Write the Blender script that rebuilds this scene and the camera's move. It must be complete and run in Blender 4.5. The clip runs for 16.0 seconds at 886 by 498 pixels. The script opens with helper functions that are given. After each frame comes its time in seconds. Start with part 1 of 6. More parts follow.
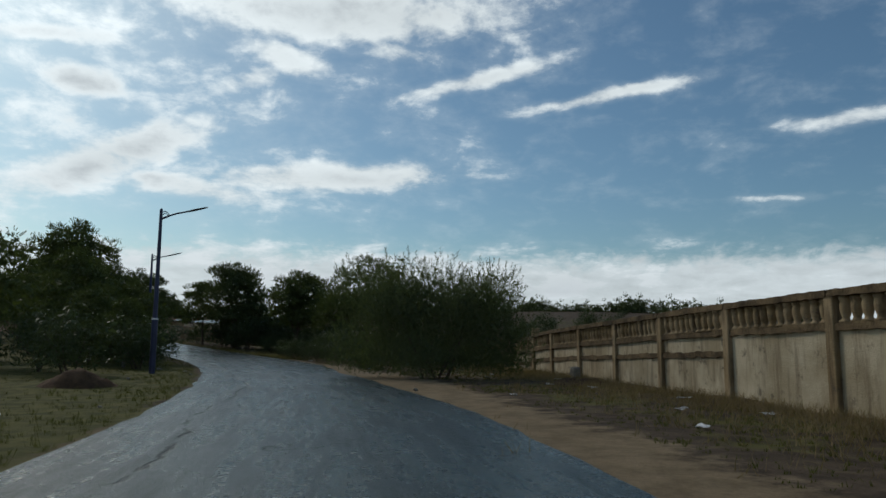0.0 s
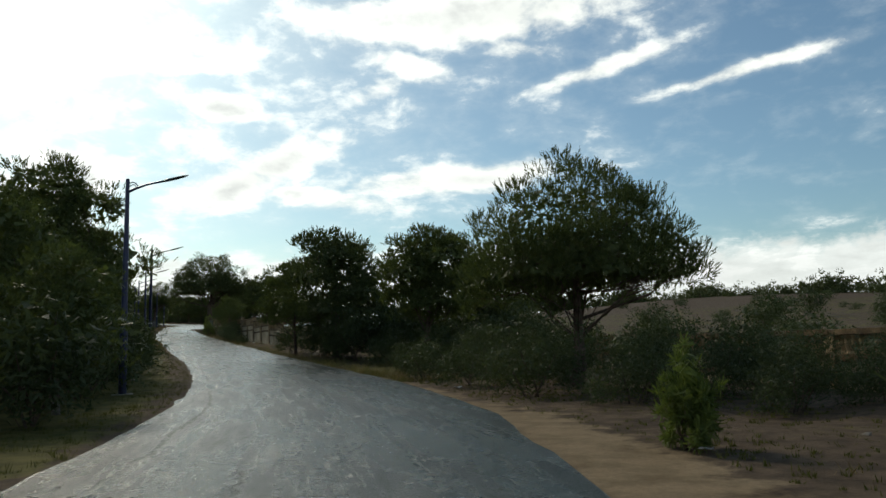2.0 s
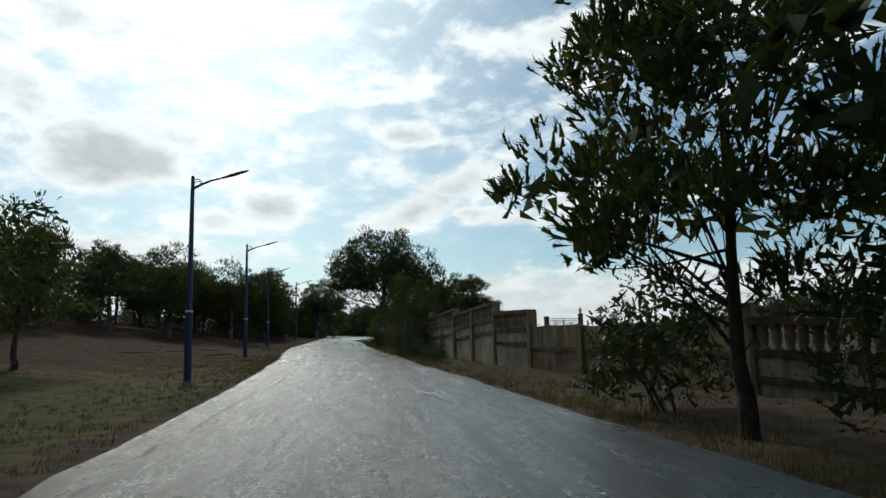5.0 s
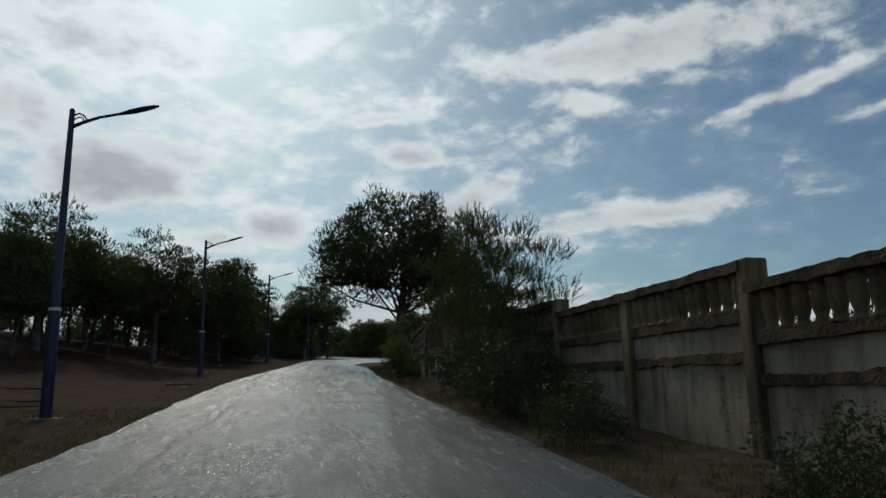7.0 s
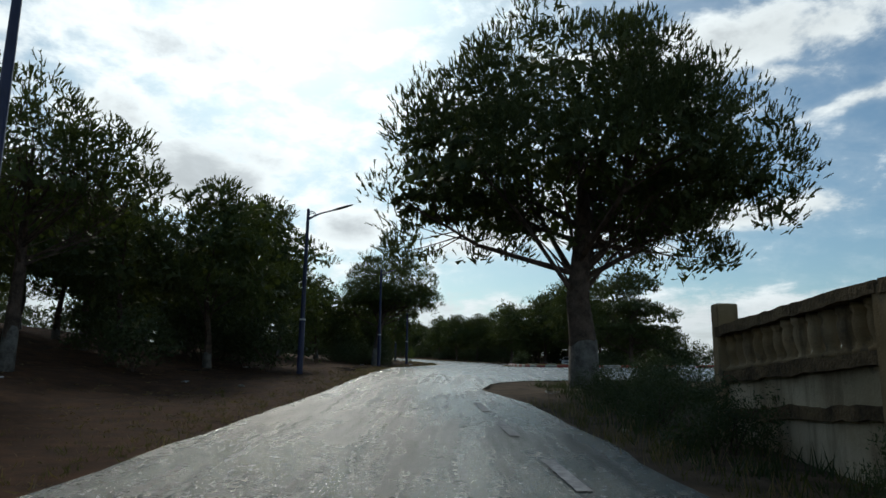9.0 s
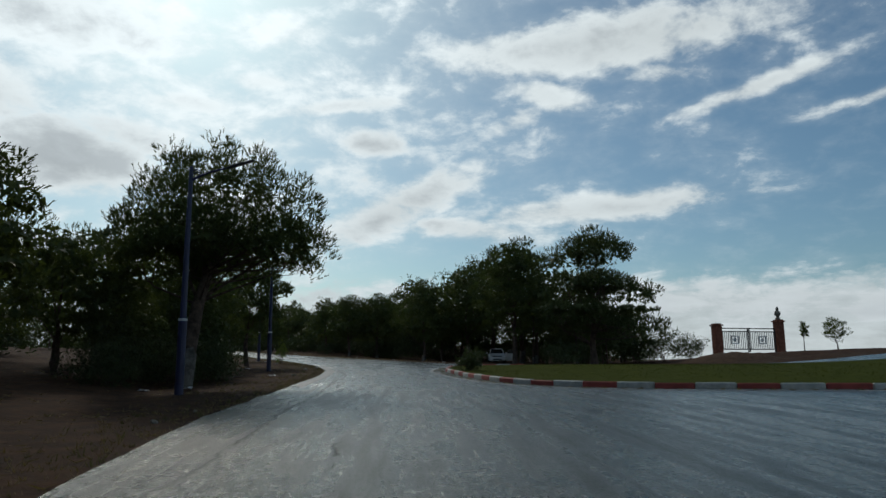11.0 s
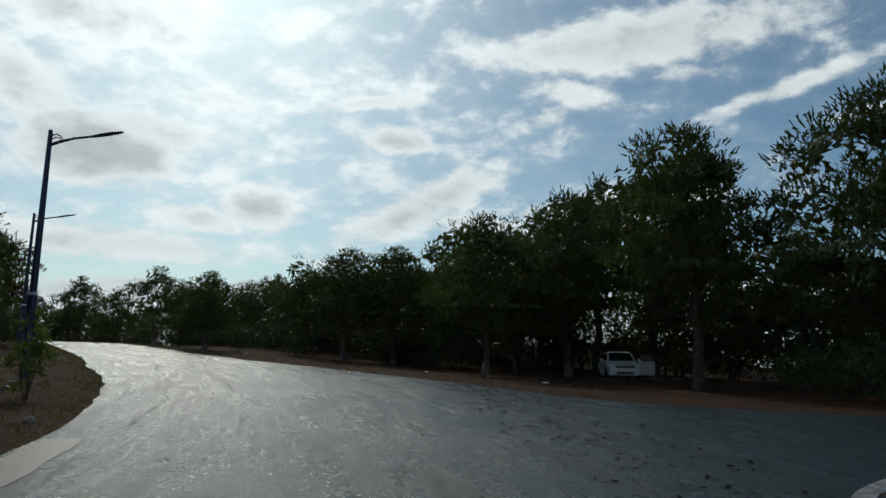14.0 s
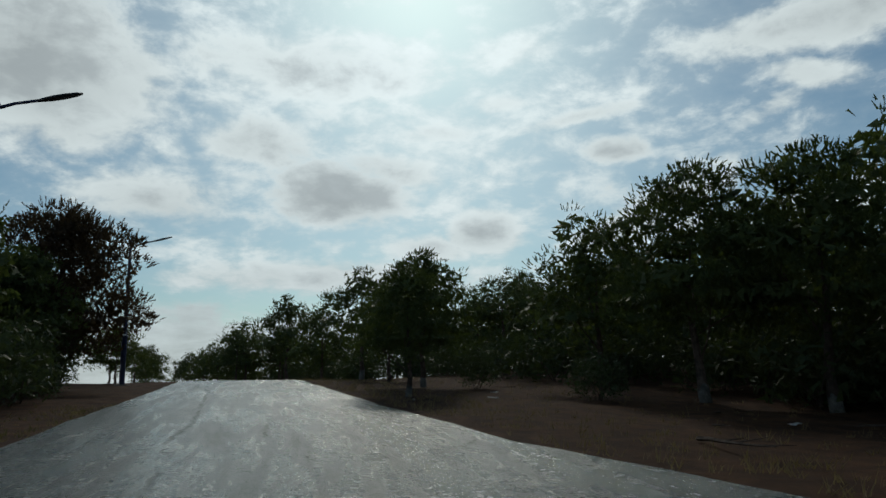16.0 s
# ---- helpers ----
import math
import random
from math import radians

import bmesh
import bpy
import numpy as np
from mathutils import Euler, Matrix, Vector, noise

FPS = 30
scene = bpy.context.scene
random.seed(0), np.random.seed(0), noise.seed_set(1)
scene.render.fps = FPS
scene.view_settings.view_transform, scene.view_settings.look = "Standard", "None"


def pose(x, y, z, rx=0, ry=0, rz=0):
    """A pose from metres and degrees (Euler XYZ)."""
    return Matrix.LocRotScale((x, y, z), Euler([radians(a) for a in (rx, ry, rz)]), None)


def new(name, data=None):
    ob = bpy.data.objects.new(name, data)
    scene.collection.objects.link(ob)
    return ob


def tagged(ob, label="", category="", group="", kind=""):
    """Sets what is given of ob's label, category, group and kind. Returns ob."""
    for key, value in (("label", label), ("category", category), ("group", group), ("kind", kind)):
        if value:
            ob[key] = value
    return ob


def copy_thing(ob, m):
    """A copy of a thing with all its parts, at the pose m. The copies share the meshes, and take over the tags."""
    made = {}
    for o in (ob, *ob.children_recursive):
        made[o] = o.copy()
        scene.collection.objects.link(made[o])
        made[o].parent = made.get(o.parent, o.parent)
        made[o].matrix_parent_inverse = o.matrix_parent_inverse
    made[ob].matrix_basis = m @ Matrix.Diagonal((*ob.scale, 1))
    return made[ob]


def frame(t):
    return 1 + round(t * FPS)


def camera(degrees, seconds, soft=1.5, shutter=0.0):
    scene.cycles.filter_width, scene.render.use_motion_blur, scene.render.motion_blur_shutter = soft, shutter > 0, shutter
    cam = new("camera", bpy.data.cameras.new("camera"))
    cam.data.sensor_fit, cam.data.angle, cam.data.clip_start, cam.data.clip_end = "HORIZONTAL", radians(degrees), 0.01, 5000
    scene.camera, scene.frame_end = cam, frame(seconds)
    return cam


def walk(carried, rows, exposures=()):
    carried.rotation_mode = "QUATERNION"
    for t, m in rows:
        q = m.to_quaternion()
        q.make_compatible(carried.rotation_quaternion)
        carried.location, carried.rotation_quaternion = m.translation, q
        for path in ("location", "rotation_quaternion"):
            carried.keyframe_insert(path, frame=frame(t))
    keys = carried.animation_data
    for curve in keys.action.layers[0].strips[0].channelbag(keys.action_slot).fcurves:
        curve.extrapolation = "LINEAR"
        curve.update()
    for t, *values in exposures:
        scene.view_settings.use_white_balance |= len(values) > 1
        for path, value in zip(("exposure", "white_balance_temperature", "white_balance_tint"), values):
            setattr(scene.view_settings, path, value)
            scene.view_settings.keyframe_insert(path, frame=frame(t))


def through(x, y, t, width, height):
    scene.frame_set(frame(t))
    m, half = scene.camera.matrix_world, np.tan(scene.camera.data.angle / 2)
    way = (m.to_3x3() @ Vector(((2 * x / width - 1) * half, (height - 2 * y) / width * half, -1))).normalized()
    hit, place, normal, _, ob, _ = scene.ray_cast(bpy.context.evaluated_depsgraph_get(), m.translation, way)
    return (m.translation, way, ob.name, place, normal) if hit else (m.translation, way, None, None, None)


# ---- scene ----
from mathutils import geometry

# camera: a car driving up a winding road; seconds, place, yaw, pitch, roll
cam = camera(64.01, 16.0, soft=1.5)
PATH = [
    (0.0, -0.000, -0.000, -0.000, 0.00, 7.40, -0.37),
    (0.5, -0.722, 5.775, -0.010, 0.96, 7.16, 0.63),
    (1.0, -1.656, 11.527, -0.006, 3.65, 7.21, 0.65),
    (1.5, -2.866, 17.118, 0.008, 7.24, 7.64, 0.79),
    (2.0, -4.326, 22.558, 0.023, 10.94, 7.40, 1.78),
    (2.5, -6.267, 28.056, -0.010, 14.28, 7.67, 0.32),
    (3.0, -8.824, 33.748, -0.016, 17.13, 7.62, 0.77),
    (3.5, -11.550, 39.499, 0.026, 20.71, 7.92, 2.07),
    (4.0, -14.526, 44.889, 0.076, 24.32, 8.14, 1.80),
    (4.2, -15.786, 46.951, 0.108, 25.65, 8.54, 1.76),
    (4.9, -20.336, 54.266, 0.263, 25.43, 9.07, 1.47),
    (5.6, -25.156, 61.397, 0.544, 25.04, 10.07, 0.93),
    (6.3, -29.712, 68.481, 0.921, 24.82, 10.60, 0.65),
    (6.5, -30.896, 70.510, 1.041, 24.93, 10.62, 1.05),
    (7.0, -33.958, 75.587, 1.337, 25.43, 10.86, 0.87),
    (7.5, -37.194, 80.597, 1.635, 27.65, 10.50, 1.73),
    (8.0, -40.636, 85.376, 1.931, 30.53, 10.82, 1.87),
    (8.5, -44.125, 89.806, 2.263, 31.32, 11.63, -0.01),
    (9.0, -47.479, 94.429, 2.564, 31.20, 10.98, -0.80),
    (9.2, -48.915, 96.275, 2.707, 30.74, 10.78, -0.41),
    (9.9, -53.561, 103.145, 3.259, 28.27, 10.56, -0.29),
    (10.6, -57.843, 110.487, 3.882, 23.69, 10.17, -0.08),
    (11.3, -61.650, 117.805, 4.356, 21.22, 9.95, 0.04),
    (11.5, -62.711, 119.715, 4.466, 20.58, 10.24, -0.47),
    (12.0, -65.184, 124.946, 4.684, 20.00, 10.07, -0.10),
    (12.5, -67.667, 130.119, 4.853, 19.84, 9.77, -0.01),
    (13.0, -70.061, 135.091, 5.051, 19.83, 9.75, -0.55),
    (13.5, -72.582, 140.010, 5.252, 21.23, 9.40, 0.19),
    (14.0, -75.365, 144.917, 5.454, 23.88, 9.80, -0.93),
    (14.5, -78.440, 149.604, 5.720, 28.01, 10.76, 0.73),
    (15.0, -81.703, 153.928, 5.960, 32.89, 10.77, 1.08),
    (15.5, -85.468, 157.975, 6.205, 37.63, 10.89, 1.01),
    (16.0, -89.447, 161.688, 6.470, 42.56, 11.23, 1.06),
]

walk(cam, [(t, pose(x, y, z, 90 + p, r, w)) for t, x, y, z, w, p, r in PATH],
     exposures=[(0.0, 0.1, 6500, 10), (0.5, 0.22, 6600, 10), (1.0, 0.45, 7050, 10), (1.5, 0.54, 7350, 10), (2.0, 0.62, 7200, 10), (4.2, 0.6, 6800, 10), (6.3, -0.27, 6600, 10), (7.0, -0.24, 6600, 10), (8.0, 0.1, 6600, 10),
                (9.2, 0.3, 6600, 10), (11.3, -0.04, 6500, 9), (13.0, 0.02, 6400, 8), (14.5, 0.0, 6650, 9), (15.5, -0.15, 6600, 8), (16.0, -0.22, 6500, 6)])

# ---------------------------------------------------------------- light
SUN_AZ, SUN_EL = radians(44), radians(35)      # left of +y, above the horizon
sun_dir = Vector((-math.sin(SUN_AZ) * math.cos(SUN_EL), math.cos(SUN_AZ) * math.cos(SUN_EL), math.sin(SUN_EL)))
sun = new("sun", bpy.data.lights.new("sun", "SUN"))
sun.data.energy, sun.data.angle, sun.data.color = 0.9, radians(8), (1.0, 0.93, 0.82)
sun.rotation_euler = (-sun_dir).to_track_quat("-Z", "Y").to_euler()


class Nodes:
    """Short hand for building node trees."""

    def __init__(self, tree):
        self.tree = tree
        tree.nodes.clear()

    def add(self, kind, **sets):
        n = self.tree.nodes.new(kind)
        if "operation" in sets:
            n.operation = sets["operation"]
        if "use_clamp" in sets:
            n.use_clamp = sets["use_clamp"]
        if "interpolation_type" in sets:
            n.interpolation_type = sets["interpolation_type"]
        if "data_type" in sets:
            n.data_type, n.blend_type = sets["data_type"], sets["blend_type"]
        if "feature" in sets:
            n.feature = sets["feature"]
        if "attribute_name" in sets:
            n.attribute_name = sets["attribute_name"]
        return n

    def link(self, a, b):
        self.tree.links.new(a, b)

    def put(self, socket, v):
        if isinstance(v, bpy.types.NodeSocket):
            self.link(v, socket)
        else:
            socket.default_value = v

    def m(self, op, a, b=0.0, c=None, clamp=False):
        n = self.add("ShaderNodeMath", operation=op, use_clamp=clamp)
        self.put(n.inputs[0], a)
        self.put(n.inputs[1], b)
        if c is not None:
            self.put(n.inputs[2], c)
        return n.outputs[0]

    def ramp(self, v, lo, hi, a=0.0, b=1.0, smooth=True):
        n = self.add("ShaderNodeMapRange", interpolation_type="SMOOTHSTEP" if smooth else "LINEAR")
        self.put(n.inputs["Value"], v)
        for k, x in (("From Min", lo), ("From Max", hi), ("To Min", a), ("To Max", b)):
            self.put(n.inputs[k], x)
        return n.outputs[0]

    def mix(self, f, a, b, mode="MIX"):
        n = self.add("ShaderNodeMix", data_type="RGBA", blend_type=mode)
        self.put(n.inputs[0], f)
        self.put(n.inputs[6], a if isinstance(a, bpy.types.NodeSocket) else (*a, 1))
        self.put(n.inputs[7], b if isinstance(b, bpy.types.NodeSocket) else (*b, 1))
        return n.outputs[2]

    def noise(self, vec, scale, detail=4, rough=0.55, distort=0.0):
        n = self.add("ShaderNodeTexNoise")
        self.put(n.inputs["Vector"], vec)
        self.put(n.inputs["Scale"], scale)
        n.inputs["Detail"].default_value, n.inputs["Roughness"].default_value = detail, rough
        n.inputs["Distortion"].default_value = distort
        return n.outputs["Fac"]


world = bpy.data.worlds.new("sky")
scene.world = world
world.use_nodes = True
W = Nodes(world.node_tree)
sky = W.add("ShaderNodeTexSky")
sky.sky_type, sky.sun_disc, sky.sun_elevation, sky.sun_rotation = "NISHITA", False, SUN_EL, -SUN_AZ
sky.air_density, sky.dust_density, sky.ozone_density = 1.0, 1.0, 1.2
way = W.add("ShaderNodeTexCoord").outputs["Generated"]
sep = W.add("ShaderNodeSeparateXYZ")
W.link(way, sep.inputs[0])
dx, dy, dz = sep.outputs
az = W.m("MULTIPLY", W.m("ARCTAN2", W.m("MULTIPLY", dx, -1.0), dy), 57.2958)
el = W.m("MULTIPLY", W.m("ARCSINE", dz), 57.2958)
# the layer of cloud seen in perspective
lift = W.m("ADD", W.m("MAXIMUM", dz, 0.0), 0.16)
flat = W.add("ShaderNodeCombineXYZ")
W.link(W.m("DIVIDE", dx, lift), flat.inputs[0])
W.link(W.m("DIVIDE", dy, lift), flat.inputs[1])
big = W.noise(flat.outputs[0], 1.3, 3, 0.5)
mid = W.noise(flat.outputs[0], 3.4, 9, 0.64, 0.3)
angle_map = W.add("ShaderNodeCombineXYZ")
W.link(W.m("MULTIPLY", az, 0.05), angle_map.inputs[0])
W.link(W.m("MULTIPLY", el, 0.085), angle_map.inputs[1])
puff = W.noise(angle_map.outputs[0], 5.0, 9, 0.6, 0.2)
warp = W.m("MULTIPLY", W.m("SUBTRACT", W.noise(angle_map.outputs[0], 2.2, 3), 0.5), 5.0)
az_w, el_w = W.m("ADD", az, warp), W.m("ADD", el, W.m("MULTIPLY", warp, -0.35))
# the clouds: az, el, half width, half height, tilt, weight
CLOUDS = [
    (-3.3, 20.8, 6.8, 0.75, -0.21, 0.80), (-14.2, 19.2, 7.6, 0.6, -0.115, 0.80), (-31, 15.8, 5, 0.6, -0.03, 0.7), (-25, 10.5, 4, 0.3, 0.0, 0.45),
    (9, 25.4, 17, 2.5, -0.02, 0.95), (13.5, 21.8, 4.0, 1.4, 0.2, 0.75), (4, 23.0, 5, 1.2, 0.1, 0.62), (16, 20.0, 3.0, 1.2, -0.3, 0.6),
    (9, 12.9, 10.5, 1.25, -0.05, 0.95), (20, 11.6, 7, 1.3, 0.1, 0.72), (26, 13.2, 8.5, 2.0, -0.42, 0.95), (28, 18.5, 3.4, 1.5, 0.0, 0.92), (31, 21.0, 7.2, 0.8, -0.13, 0.78),
    (38.5, 12.6, 3.6, 2.0, 0.0, 1.15), (43, 11.3, 4.5, 1.3, 0.0, 0.9), (50.5, 15.6, 6.0, 3.0, 0.0, 1.25), (46, 17.6, 4.5, 1.8, 0.2, 0.95), (57, 19.6, 5.5, 2.4, 0.0, 1.0), (42.7, 20.4, 5.0, 1.2, 0.0, 0.75), (37.3, 22.6, 3.2, 1.1, 0.0, 0.75),
    (53, 25.4, 16, 3.4, 0.0, 0.85), (36, 26.5, 6, 2.0, -0.1, 0.66), (52, 9.0, 14, 1.5, 0.0, 0.85), (65, 14.5, 7, 3.0, 0.0, 0.8), (73, 23, 9, 6, 0.0, 1.25), (50, 20, 42, 15, 0.0, 0.5),
    (2, 5.0, 36, 2.4, 0.03, 0.75), (50, 36, 30, 6, 0.0, 0.7), (10, 38, 18, 4, 0.1, 0.6), (60, 50, 30, 9, 0.0, 0.6),
    (120, 18, 25, 8, 0.0, 0.6), (-80, 14, 22, 5, 0.0, 0.6), (180, 20, 30, 8, 0.0, 0.6), (-125, 24, 25, 7, 0.0, 0.6)]
field = None
for ca, ce, wa, we, tilt, weight in CLOUDS:
    a = W.m("SUBTRACT", az_w, float(ca))
    e = W.m("ADD", W.m("SUBTRACT", el_w, float(ce)), W.m("MULTIPLY", a, -tilt))
    q = W.m("ADD", W.m("POWER", W.m("ABSOLUTE", W.m("DIVIDE", a, float(wa))), 2.0), W.m("POWER", W.m("ABSOLUTE", W.m("DIVIDE", e, float(we))), 2.0))
    g = W.m("MULTIPLY", W.m("EXPONENT", W.m("MULTIPLY", q, -0.9)), weight)
    field = g if field is None else W.m("MAXIMUM", field, g)
cover = W.m("ADD", field, W.m("ADD", W.m("MULTIPLY", W.m("SUBTRACT", mid, 0.5), 1.1), W.m("MULTIPLY", W.m("SUBTRACT", puff, 0.5), 1.25)))
density = W.ramp(cover, 0.18, 0.72)
thin = W.ramp(cover, -0.05, 0.55, 0.0, 0.18)
density = W.m("MAXIMUM", density, thin)
# a bank of cloud all round, low over the horizon
bank = W.m("MULTIPLY", W.ramp(W.m("ADD", el, W.m("MULTIPLY", W.m("SUBTRACT", puff, 0.5), 7.0)), 5.2, 7.2, 1.0, 0.0), 0.9)
density = W.m("MAXIMUM", density, bank)
# thick cloud turns grey underneath, thin cloud is white
shade = W.ramp(W.m("ADD", cover, W.m("ADD", W.m("MULTIPLY", W.m("SUBTRACT", big, 0.5), 1.3), W.m("MULTIPLY", W.m("SUBTRACT", puff, 0.5), 0.5))), 0.62, 1.4)
near_sun = W.add("ShaderNodeVectorMath", operation="DOT_PRODUCT")
W.link(way, near_sun.inputs[0])
near_sun.inputs[1].default_value = sun_dir
glow = W.m("POWER", W.m("MAXIMUM", near_sun.outputs["Value"], 0.0), 14.0)
white = W.mix(shade, (0.76, 0.84, 0.87), (0.43, 0.48, 0.51))
white = W.mix(W.ramp(el, 3.0, 11.0, 0.6, 0.0), white, (0.56, 0.62, 0.66))
lit = W.add("ShaderNodeVectorMath", operation="SCALE")
W.link(white, lit.inputs[0])
W.link(W.m("ADD", W.m("ADD", 0.84, W.m("MULTIPLY", glow, 0.44)), W.m("ADD", W.m("MULTIPLY", W.m("SUBTRACT", mid, 0.5), 0.5), W.m("MULTIPLY", W.m("SUBTRACT", puff, 0.5), 0.5))), lit.inputs["Scale"])
blue = W.add("ShaderNodeVectorMath", operation="MULTIPLY")
W.link(sky.outputs[0], blue.inputs[0])
blue.inputs[1].default_value = (0.043, 0.058, 0.062)
haze = W.add("ShaderNodeVectorMath", operation="ADD")
W.link(blue.outputs[0], haze.inputs[0])
hz = W.add("ShaderNodeVectorMath", operation="SCALE")
hz.inputs[0].default_value = (0.85, 0.9, 0.95)
W.link(W.m("MULTIPLY", glow, 0.10), hz.inputs["Scale"])
W.link(hz.outputs[0], haze.inputs[1])
total = W.mix(density, haze.outputs[0], lit.outputs[0])
back = W.add("ShaderNodeBackground")
W.link(total, back.inputs["Color"])
back.inputs["Strength"].default_value = 1.0
W.link(back.outputs[0], W.add("ShaderNodeOutputWorld").inputs[0])


# ---------------------------------------------------------------- materials
def material(name, rough=0.8, metal=0.0):
    mat = bpy.data.materials.new(name)
    mat.use_nodes = True
    n = Nodes(mat.node_tree)
    out = n.add("ShaderNodeOutputMaterial")
    b = n.add("ShaderNodeBsdfPrincipled")
    b.inputs["Roughness"].default_value, b.inputs["Metallic"].default_value = rough, metal
    n.link(b.outputs[0], out.inputs[0])
    return mat, n, b


def bump(n, b, height, strength=0.5, distance=0.02):
    k = n.add("ShaderNodeBump")
    k.inputs["Strength"].default_value, k.inputs["Distance"].default_value = strength, distance
    n.link(height, k.inputs["Height"])
    n.link(k.outputs[0], b.inputs["Normal"])


def place(n):
    return n.add("ShaderNodeNewGeometry").outputs["Position"]


def mottled(name, dark, light, scale=3.0, fine=40.0, rough=0.85, relief=0.3, metal=0.0, local=False, depth=0.01):
    """A surface with a broad mottle, fine grain and relief."""
    mat, n, b = material(name, rough, metal)
    p = n.add("ShaderNodeTexCoord").outputs["Object"] if local else place(n)
    broad, grain = n.noise(p, scale, 5, 0.6), n.noise(p, fine, 3, 0.6)
    f = n.ramp(n.m("ADD", n.m("MULTIPLY", broad, 0.7), n.m("MULTIPLY", grain, 0.3)), 0.32, 0.68)
    info = n.add("ShaderNodeObjectInfo").outputs["Random"]
    n.link(n.mix(n.m("ADD", n.m("MULTIPLY", f, 0.85), n.m("MULTIPLY", info, 0.15)), dark, light), b.inputs["Base Color"])
    n.put(b.inputs["Roughness"], n.ramp(grain, 0.2, 0.8, max(rough - 0.12, 0.05), min(rough + 0.1, 1.0)))
    if rough >= 0.9:
        b.inputs["Specular IOR Level"].default_value = 0.15
    if relief:
        bump(n, b, n.m("ADD", n.m("MULTIPLY", broad, 0.6), grain), relief, depth)
    return mat


def leafy(name, dark, light, through=0.35, rough=0.55):
    """Leaves: each blade its own shade, a little light coming through."""
    mat = bpy.data.materials.new(name)
    mat.use_nodes = True
    n = Nodes(mat.node_tree)
    out = n.add("ShaderNodeOutputMaterial")
    b = n.add("ShaderNodeBsdfPrincipled")
    b.inputs["Roughness"].default_value = rough
    b.inputs["Specular IOR Level"].default_value = 0.15
    t = n.add("ShaderNodeBsdfTranslucent")
    geo = n.add("ShaderNodeNewGeometry")
    patch = n.noise(geo.outputs["Position"], 0.7, 3)
    grain = n.noise(geo.outputs["Position"], 11.0, 3, 0.7)
    f = n.m("ADD", n.m("MULTIPLY", geo.outputs["Random Per Island"], 0.3), n.m("ADD", n.m("MULTIPLY", n.ramp(patch, 0.35, 0.7), 0.35), n.m("MULTIPLY", n.ramp(grain, 0.4, 0.62), 0.35)))
    c = n.mix(f, dark, light)
    n.link(c, b.inputs["Base Color"])
    n.link(n.mix(1.0, c, (0.9, 1.0, 0.5), "MULTIPLY"), t.inputs["Color"])
    mx = n.add("ShaderNodeMixShader")
    mx.inputs[0].default_value = through
    n.link(b.outputs[0], mx.inputs[1])
    n.link(t.outputs[0], mx.inputs[2])
    n.link(mx.outputs[0], out.inputs[0])
    return mat


PINE = leafy("pine_needles", (0.060, 0.076, 0.028), (0.130, 0.152, 0.056), 0.36)
PINE_DARK = leafy("dark_pine_needles", (0.054, 0.068, 0.028), (0.115, 0.134, 0.054), 0.32)
ACACIA = leafy("acacia_leaves", (0.060, 0.072, 0.032), (0.145, 0.165, 0.080), 0.42)
SHRUB = leafy("shrub_leaves", (0.045, 0.058, 0.026), (0.095, 0.115, 0.052), 0.28)
OLIVE = leafy("young_pine_needles", (0.085, 0.115, 0.032), (0.20, 0.24, 0.075), 0.42)
LAWN_BLADE = leafy("lawn_blades", (0.042, 0.056, 0.007), (0.095, 0.104, 0.018), 0.3, 0.7)
RUSTY = leafy("rusty_leaves", (0.055, 0.035, 0.022), (0.12, 0.075, 0.045), 0.25)
GRASS = leafy("grass_blades", (0.066, 0.072, 0.020), (0.17, 0.155, 0.050), 0.35, 0.7)
DRY = leafy("dry_grass", (0.16, 0.11, 0.06), (0.34, 0.25, 0.14), 0.3, 0.8)
BARK = mottled("bark", (0.045, 0.032, 0.024), (0.15, 0.11, 0.085), 5, 28, 0.95, 0.9, depth=0.03)
WHITEWASH = mottled("whitewash", (0.05, 0.042, 0.034), (0.20, 0.185, 0.16), 4, 22, 0.95, 0.6, depth=0.02)
STONE = mottled("stone", (0.16, 0.14, 0.11), (0.36, 0.32, 0.26), 6, 30, 0.95, 0.6)
BLUE_PAINT = mottled("dark_blue_paint", (0.010, 0.013, 0.045), (0.022, 0.028, 0.085), 3, 60, 0.45, 0.05)
GREY_METAL = mottled("dark_grey_metal", (0.035, 0.037, 0.042), (0.07, 0.073, 0.08), 4, 60, 0.45, 0.05, 0.3)
RING_WHITE = mottled("white_ring_paint", (0.5, 0.5, 0.48), (0.7, 0.7, 0.68), 8, 60, 0.6, 0.1)
KERB_RED = mottled("red_kerb_paint", (0.26, 0.045, 0.035), (0.46, 0.085, 0.06), 5, 35, 0.75, 0.4)
KERB_WHITE = mottled("white_kerb_paint", (0.36, 0.34, 0.29), (0.66, 0.63, 0.56), 5, 35, 0.75, 0.4)
LINE_WHITE = mottled("worn_white_line", (0.08, 0.08, 0.08), (0.50, 0.50, 0.48), 7, 18, 0.6, 0.3)
CONCRETE = mottled("pale_concrete", (0.20, 0.18, 0.15), (0.42, 0.39, 0.33), 2.5, 25, 0.9, 0.4)
LITTER = mottled("white_litter", (0.55, 0.55, 0.55), (0.85, 0.85, 0.84), 8, 40, 0.6, 0.2)
EARTH = mottled("brown_earth", (0.055, 0.030, 0.016), (0.14, 0.08, 0.042), 3, 25, 0.97, 0.9, depth=0.05)


